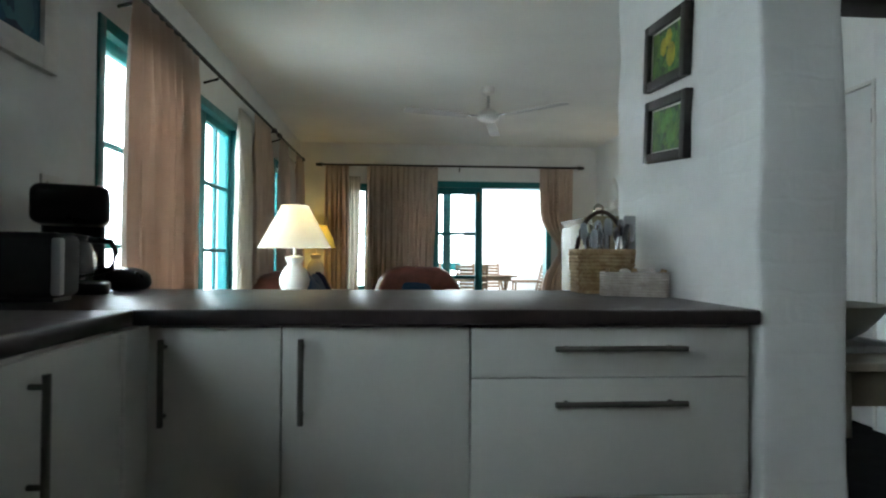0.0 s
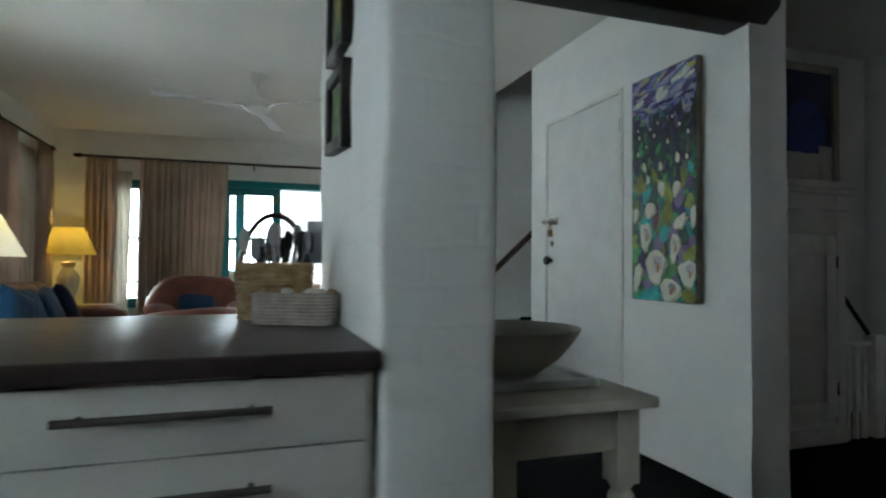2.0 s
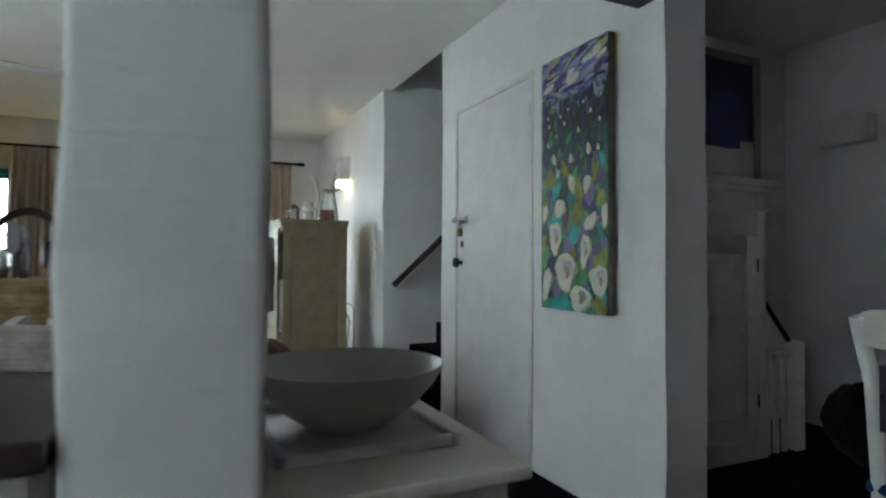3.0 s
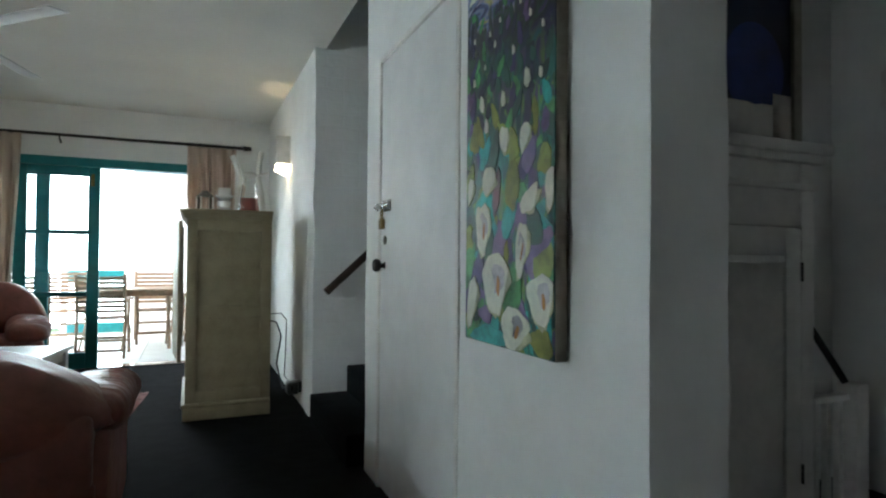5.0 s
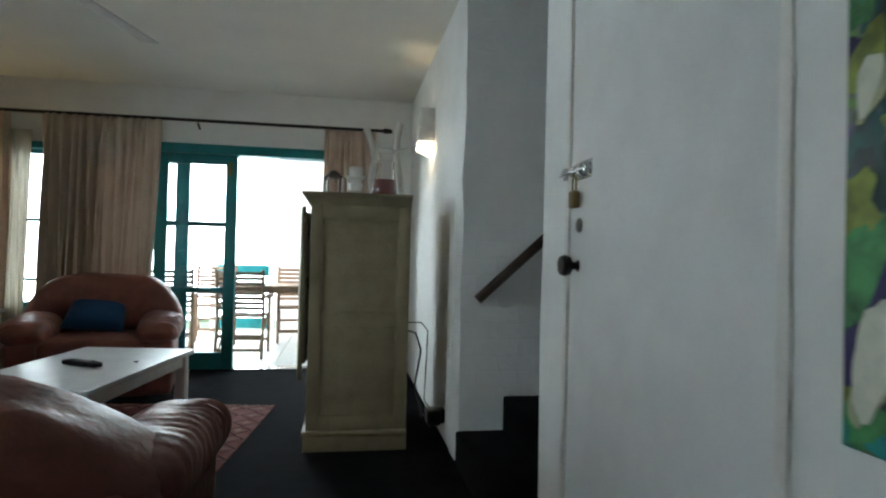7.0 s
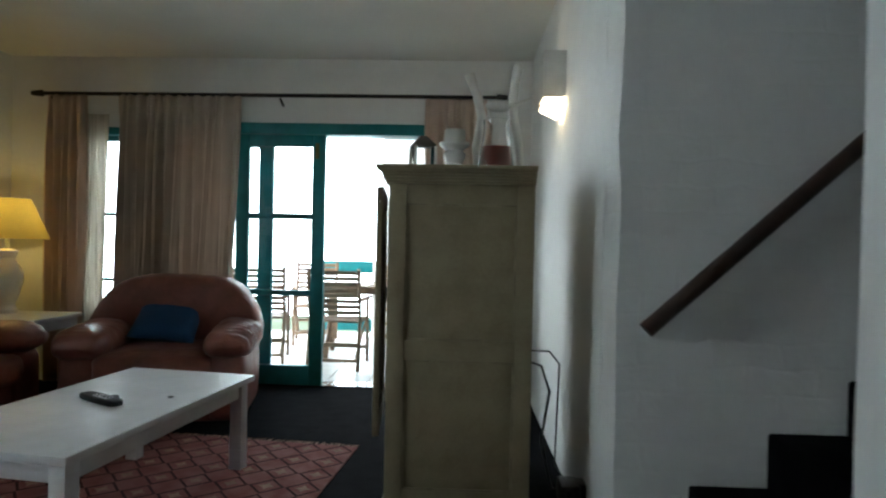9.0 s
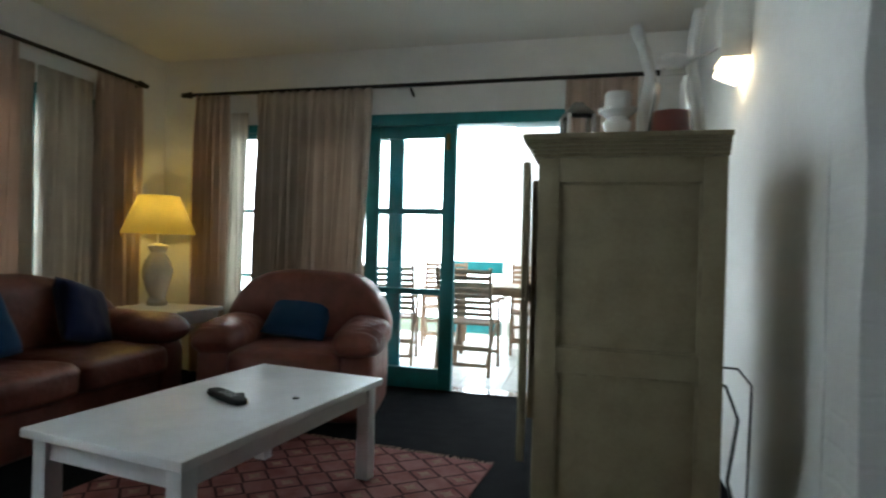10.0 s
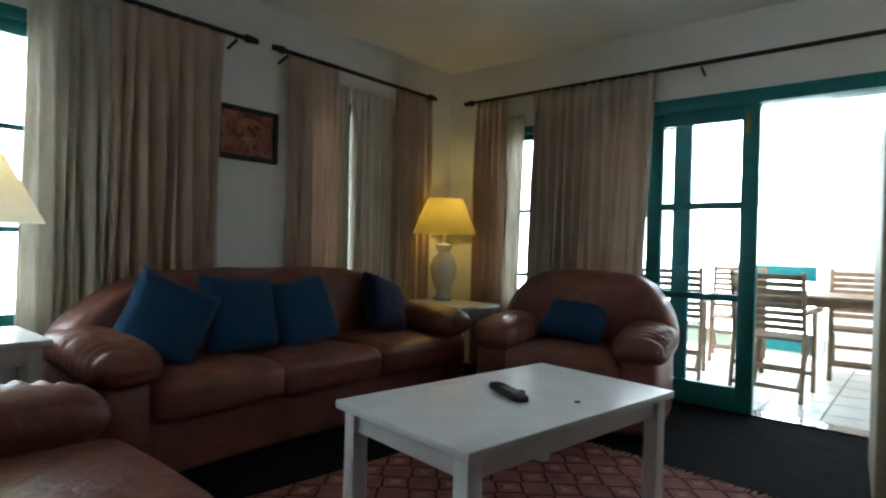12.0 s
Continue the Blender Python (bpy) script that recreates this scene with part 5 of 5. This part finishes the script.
RZ = 2.25
rod("curtain_rod", (-0.50, 3.0, RZ), (-0.50, 6.05, RZ), (0.02, 0.42, 0.98), (-0.10, 0, 0), "long black iron curtain rod over west window")
rod("curtain_rod", (-0.50, 6.32, RZ), (-0.50, 7.74, RZ), (0.02, 0.98), (-0.10, 0, 0), "black iron curtain rod over corner window")
rod("curtain_rod", (-0.30, 8.07, RZ - 0.01), (3.21, 8.07, RZ), (0.02, 0.53, 0.97), (0, 0.08, 0), "long black iron curtain rod over sliding door")


def curtain(axis, at, lo, hi, z0, z1, folds, material, label, depth=0.035, gather=0.0, tie=None, seed=0, lean=0.0):
    """A pleated hanging cloth with a gathered heading. gather narrows it below the heading; tie is a tieback height."""
    rs_ = random.Random(seed)
    bm = bmesh.new()
    nu, nv = folds * 10, 26
    rnd = [rs_.uniform(0.75, 1.25) for _ in range(folds + 2)]
    ph = rs_.uniform(0, 6)
    rows = []
    mid = (lo + hi) / 2
    for j in range(nv + 1):
        v = j / nv
        z = z1 - (z1 - z0) * v
        row = []
        for i in range(nu + 1):
            u = i / nu
            f = u * folds
            k = rnd[int(f)] * (1 - f % 1) + rnd[int(f) + 1] * (f % 1)
            amp = depth * k * (0.45 + 0.75 * min(1, v * 5)) * (1 if v > 0.04 else 0.6)
            s = math.sin(2 * math.pi * f + ph + 0.5 * math.sin(3 * v + u * 4))
            s = s * 0.8 + 0.35 * math.sin(4.4 * math.pi * f + 2 * ph + 2.0 * v) * min(1, 0.3 + v)
            a = lo + (hi - lo) * u + 0.012 * math.sin(v * 4 + f * 2 + ph) + lean * u * v ** 1.3
            if gather:
                a = mid + (a - mid) * (1 - gather * math.sin(min(1, v * 1.4) * math.pi / 2))
            if tie:
                t = math.exp(-((z - tie) / 0.28) ** 2)
                a = a * (1 - 0.55 * t) + hi * 0.55 * t
            d = at + amp * s + 0.006 * noise.noise(Vector((a * 9, z * 3, seed)))
            row.append(bm.verts.new((a, d, z) if axis == 'x' else (d, a, z)))
        rows.append(row)
    for p, q in zip(rows, rows[1:]):
        for i in range(nu):
            bm.faces.new((p[i], p[i + 1], q[i + 1], q[i]))
    ob = finish("curtain", bm, material)
    ob.modifiers.new("thickness", 'SOLIDIFY').thickness = 0.002
    return tagged(ob, label, "curtain", "curtains")


CX = -0.505
curtain('y', CX, 2.99, 3.88, 0.02, RZ - 0.012, 9, M_CURT, "tan pleated curtain hanging from black rod", seed=1)
curtain('y', CX - 0.04, 4.93, 5.34, 0.02, RZ - 0.06, 7, M_PALE, "pale lining curtain hanging beside the window", 0.026, seed=21)
curtain('y', CX, 5.30, 5.92, 0.02, RZ - 0.012, 8, M_CURT, "tan pleated curtain hanging from black rod", seed=3)
curtain('y', CX, 6.39, 6.80, 0.02, RZ - 0.012, 6, M_CURT, "tan pleated curtain hanging from black rod", seed=4)
curtain('y', CX - 0.03, 6.77, 6.925, 0.02, RZ - 0.10, 3, M_CURT2, "grey-beige curtain hung below the rod", 0.022, seed=5)
curtain('y', CX - 0.03, 6.95, 7.38, 0.02, RZ - 0.10, 6, M_CURT2, "grey-beige curtain hung below the rod", 0.026, seed=15)
curtain('y', CX, 7.34, 7.76, 0.02, RZ - 0.012, 6, M_CURT, "tan pleated curtain hanging in corner", seed=6)
curtain('x', 8.07, -0.25, 0.05, 0.02, RZ - 0.016, 5, M_CURT, "tan pleated curtain hanging in corner", seed=7)
curtain('x', 8.10, 0.03, 0.20, 0.02, RZ - 0.16, 4, M_PALE, "pale sheer curtain over narrow window", 0.012, seed=8)
curtain('x', 8.065, 0.29, 1.25, 0.02, RZ - 0.016, 13, M_CURT3, "tan-grey pleated curtain beside the sliding door", 0.04, lean=-0.07, seed=9)
curtain('x', 8.07, 2.68, 3.14, 0.02, RZ - 0.016, 6, M_CURT, "tan curtain drawn back beside the door", tie=1.1, seed=11)

M_REDPIC = painted("red_flower_print", [(0.25, (0.05, 0.01, 0.01)), (0.45, (0.25, 0.04, 0.02)), (0.6, (0.42, 0.14, 0.06)), (0.8, (0.16, 0.03, 0.02))], 7)
framed("picture", 'y', XL, 5.915, 6.345, 1.52, 1.85, 1, 0.03, M_BLACKM, M_REDPIC, "dark framed print of red flowers", 0.03)

# ---- ceiling fan ----
fan = thing("ceiling_fan", 1.55, 5.42, H, 0, "white three-bladed ceiling fan", "ceiling fan")
part("canopy", lathe([(0, 0), (0.06, 0), (0.055, -0.05), (0.03, -0.075), (0.0, -0.075)][::-1], 24), M_WOODW, fan)
part("rod", tube([(0, 0, -0.07), (0, 0, -0.20)], 0.016, 14), M_WOODW, fan)
part("motor", lathe([(0, -0.315), (0.06, -0.312), (0.095, -0.29), (0.10, -0.265), (0.075, -0.235), (0.04, -0.20), (0.0, -0.195)], 32), M_WOODW, fan)
for a in (76, 196, 316):
    t = B(0.20, -0.055, -0.278, 0.79, 0.055, -0.270, 0.003)
    for v in t.verts:
        v.co.y *= 0.75 + 0.35 * v.co.x
        v.co.z += 0.12 * v.co.y
    # underside shade is in the blade's grey colour
    b_ = part("blade", t, M_BLADE, fan)
    b_.rotation_euler = (0, 0, radians(a))
    k = part("blade_iron", B(0.08, -0.014, -0.270, 0.24, 0.014, -0.262, 0.002), M_CHROME, fan)
    k.rotation_euler = (0, 0, radians(a))


# ---- dining room ----
ar = thing("armoire", 4.11, 3.05, 0, 0, "white painted panelled armoire against wall", "armoire")
AW, AD, AH = 0.74, 0.48, 1.50
part("body", B(0, 0.022, 0.10, AW, AD, AH), M_WOODW, ar)
part("skirt", B(-0.01, 0.0, 0.0, AW + 0.01, AD, 0.11, 0.004), M_WOODW, ar)
for u0, u1 in ((0.07, AW - 0.07),):
    d = part("door", B(u0 + 0.003, 0.0205, 0.163, u1 - 0.003, 0.0218, 1.217), M_WOODW, ar)
    panelled(d, u0, u1, 0.16, 1.22, 0.08, ((0.16, 0.24), (1.12, 1.22)), M_WOODW)
    part("panel_moulding", B(u0 + 0.08, 0.003, 1.095, u1 - 0.08, 0.0108, 1.1195, 0.003), M_WOODW, d)
    for z in (0.32, 1.06):
        part("hinge", tube([(u1 + 0.002, -0.002, z - 0.035), (u1 + 0.002, -0.002, z + 0.035)], 0.006, 8), M_BLACKM, d, "dark iron hinge")
for u0, u1 in ((0.0, 0.066), (AW - 0.066, AW)):
    part("stile", B(u0, 0.0, 0.11, u1, 0.022, AH, 0.003), M_WOODW, ar)
part("frieze", B(0.066, 0.002, 1.225, AW - 0.066, 0.022, AH, 0.003), M_WOODW, ar)
for dx, z0, z1 in ((0.015, 1.36, 1.385), (0.03, 1.46, 1.49), (0.05, 1.49, 1.53)):
    part("cornice", B(-dx, -dx, z0, AW + dx, AD, z1, 0.006), M_WOODW, ar)
M_SEA = painted("night_blue_print", [(0.2, (0.006, 0.008, 0.035)), (0.6, (0.012, 0.016, 0.07)), (0.85, (0.02, 0.03, 0.10))], 2.5)
M_FRAMEB = mat("beige_frame", (0.42, 0.38, 0.31), 0.6, 0, 12, 0.1, 70)
M_DOMEB = mat("painted_dome_blue", (0.02, 0.04, 0.22), 0.5, 0, 9, 0.15, 60)
p = framed("picture", 'x', 3.33, 4.36, 5.15, 1.5305, 2.34, -1, 0.05, M_FRAMEB, M_SEA, "picture of a blue dome and white walls", 0.03)
t = blob(0.12, -0.0135, -0.03, 0.36, 0.003, 0.40, 1, 1, 28, 14)
part("painted_dome", t, M_DOMEB, p)
for x, z, wx, wz in ((0.10, -0.27, 0.34, 0.20), (-0.26, -0.23, 0.16, 0.26), (0.29, -0.24, 0.12, 0.24), (-0.08, -0.31, 0.24, 0.08)):
    part("painted_house", B(x - wx / 2, -0.0145, max(z - wz / 2, -0.35), x + wx / 2, -0.0122, z + wz / 2, 0.001), M_PAPER, p)
hl = thing("wall_light", DX, 3.12, 1.82, 0, "unlit white wall light in dining room", "wall light")
part("shade", B(-0.10, -0.15, 0.0, 0.0, 0.15, 0.17, 0.006), M_WOODW, hl)
gt = thing("balustrade", 4.89, 3.08, 0, 0, "small white balustrade with dark sloping rail", "balustrade")
part("post", B(0.21, -0.03, 0, 0.29, 0.05, 0.62, 0.008), M_WOODW, gt)
for i in range(3):
    part("baluster", B(0.01 + 0.07 * i, 0.0, 0.0, 0.035 + 0.07 * i, 0.025, 0.57), M_WOODW, gt)
part("bar", B(0.0, -0.005, 0.555, 0.21, 0.03, 0.58, 0.003), M_WOODW, gt)
part("rail", tube([(0.22, 0.02, 0.62), (0.0, 0.20, 1.12)], 0.014, 10), M_BLACKM, gt)


def dining_chair(x, y, rz):
    c = thing("dining_chair", x, y, 0, rz, "white painted dining chair, cream top rail", "chair")
    for sx in (-0.19, 0.19):
        part("leg", tube([(sx, -0.19, 0.0), (sx, -0.19, 0.45)], 0.02, 10), M_WOODW, c)
        part("back_post", tube([(sx, 0.21, 0.0), (sx, 0.19, 0.45), (sx, 0.22, 0.75), (sx * 1.05, 0.27, 0.93)], 0.021, 10), M_WOODW, c)
    part("seat", B(-0.22, -0.22, 0.44, 0.22, 0.21, 0.475, 0.012, 3), M_BLUE, c, "blue seat pad")
    part("top_rail", blob(0, 0.262, 0.90, 0.40, 0.03, 0.11, 0.4, 0.3), M_CREAM, c, "cream top rail")
    part("back_panel", B(-0.17, 0.215, 0.62, 0.17, 0.23, 0.80, 0.004), M_BLACKP, c, "dark back panel")
    for z in (0.2, 0.28):
        part("stretcher", tube([(-0.19, -0.19, z), (-0.19, 0.2, z)], 0.011, 8), M_WOODW, c)
        part("stretcher", tube([(0.19, -0.19, z), (0.19, 0.2, z)], 0.011, 8), M_WOODW, c)
    return c


dining_chair(3.84, 1.64, 90)
for x, y, wx, wz, sd in ((5.28, 2.78, 0.36, 0.44, 3), (5.50, 2.62, 0.40, 0.58, 5), (5.22, 2.48, 0.34, 0.30, 8)):
    bag = blob(0, 0, wz / 2 - 0.015, wx, 0.34, wz, 0.8, 0.7, 40, 24, 0.05, sd)
    solo("bag", bag, M_RUBBER, "slumped black bag on the carpet", "bag", "bags on the floor", pose(x, y, 0.0, 0, 0, 20 * sd))


# ---- patio furniture ----
def slat_chair(x, y, rz, group="patio chairs"):
    c = thing("patio_chair", x, y, -0.02, rz, "weathered teak slatted folding patio chair", "chair", group)
    for sx in (-0.23, 0.23):
        part("back_post", tube([(sx, 0.27, 0.0), (sx, 0.19, 0.45), (sx, 0.30, 0.92)], 0.017, 8), M_TEAK, c)
        part("leg", tube([(sx * 0.95, -0.22, 0.0), (sx * 0.95, -0.20, 0.62)], 0.017, 8), M_TEAK, c)
        part("brace", tube([(sx * 0.88, 0.24, 0.10), (sx * 0.88, -0.20, 0.40)], 0.012, 8), M_TEAK, c)
        part("armrest", B(sx - 0.03, -0.26, 0.62, sx + 0.03, 0.22, 0.645, 0.006), M_TEAK, c)
    for i in range(8):
        z = 0.50 + i * 0.052
        yb = 0.175 + (z - 0.45) * 0.30
        part("back_slat", B(-0.22, yb - 0.008, z, 0.22, yb + 0.008, z + 0.038, 0.003), M_TEAK, c)
    for i in range(7):
        part("seat_slat", B(-0.22, -0.24 + i * 0.058, 0.42, 0.22, -0.195 + i * 0.058, 0.438, 0.003), M_TEAK, c)
    for z, yb in ((0.08, 0.255), (0.13, -0.215), (0.22, 0.23)):
        part("rung", B(-0.22, yb - 0.01, z, 0.22, yb + 0.01, z + 0.03), M_TEAK, c)
    return c


first = slat_chair(1.84, 9.10, 178)
for x, y, rz in ((1.05, 9.25, 190), (2.30, 10.15, 5), (1.30, 10.3, 10)):
    copy_thing(first, pose(x, y, -0.02, 0, 0, rz))
copy_thing(first, pose(2.86, 9.75, -0.02, 0, 0, -95))
pt = thing("patio_table", 2.05, 9.62, -0.02, 5, "weathered teak slatted patio table", "table")
for i in range(9):
    part("top_slat", B(-0.55, -0.34 + i * 0.077, 0.71, 0.55, -0.268 + i * 0.077, 0.735, 0.003), M_TEAK, pt)
part("apron", B(-0.46, -0.28, 0.65, 0.46, 0.28, 0.709), M_TEAK, pt)
for sx in (-0.42, 0.42):
    part("leg", tube([(sx, -0.25, 0), (sx, 0.22, 0.66)], 0.022, 8), M_TEAK, pt)
    part("leg", tube([(sx, 0.25, 0), (sx, -0.22, 0.66)], 0.022, 8), M_TEAK, pt)

# ---- patio tiles ----
tile = None
for i in range(13):
    for j in range(8):
        x, y = -0.88 + 0.345 * i, YB + 0.18 + 0.345 * j
        if tile is None:
            tile = finish("tile", B(0, 0, -0.008, 0.337, 0.337, 0.0, 0.002, 1), M_TILE).data
            ob = bpy.data.objects["tile"]
        else:
            ob = new("tile", tile)
        ob.parent = pat
        ob.location = (x, y, -0.0145)
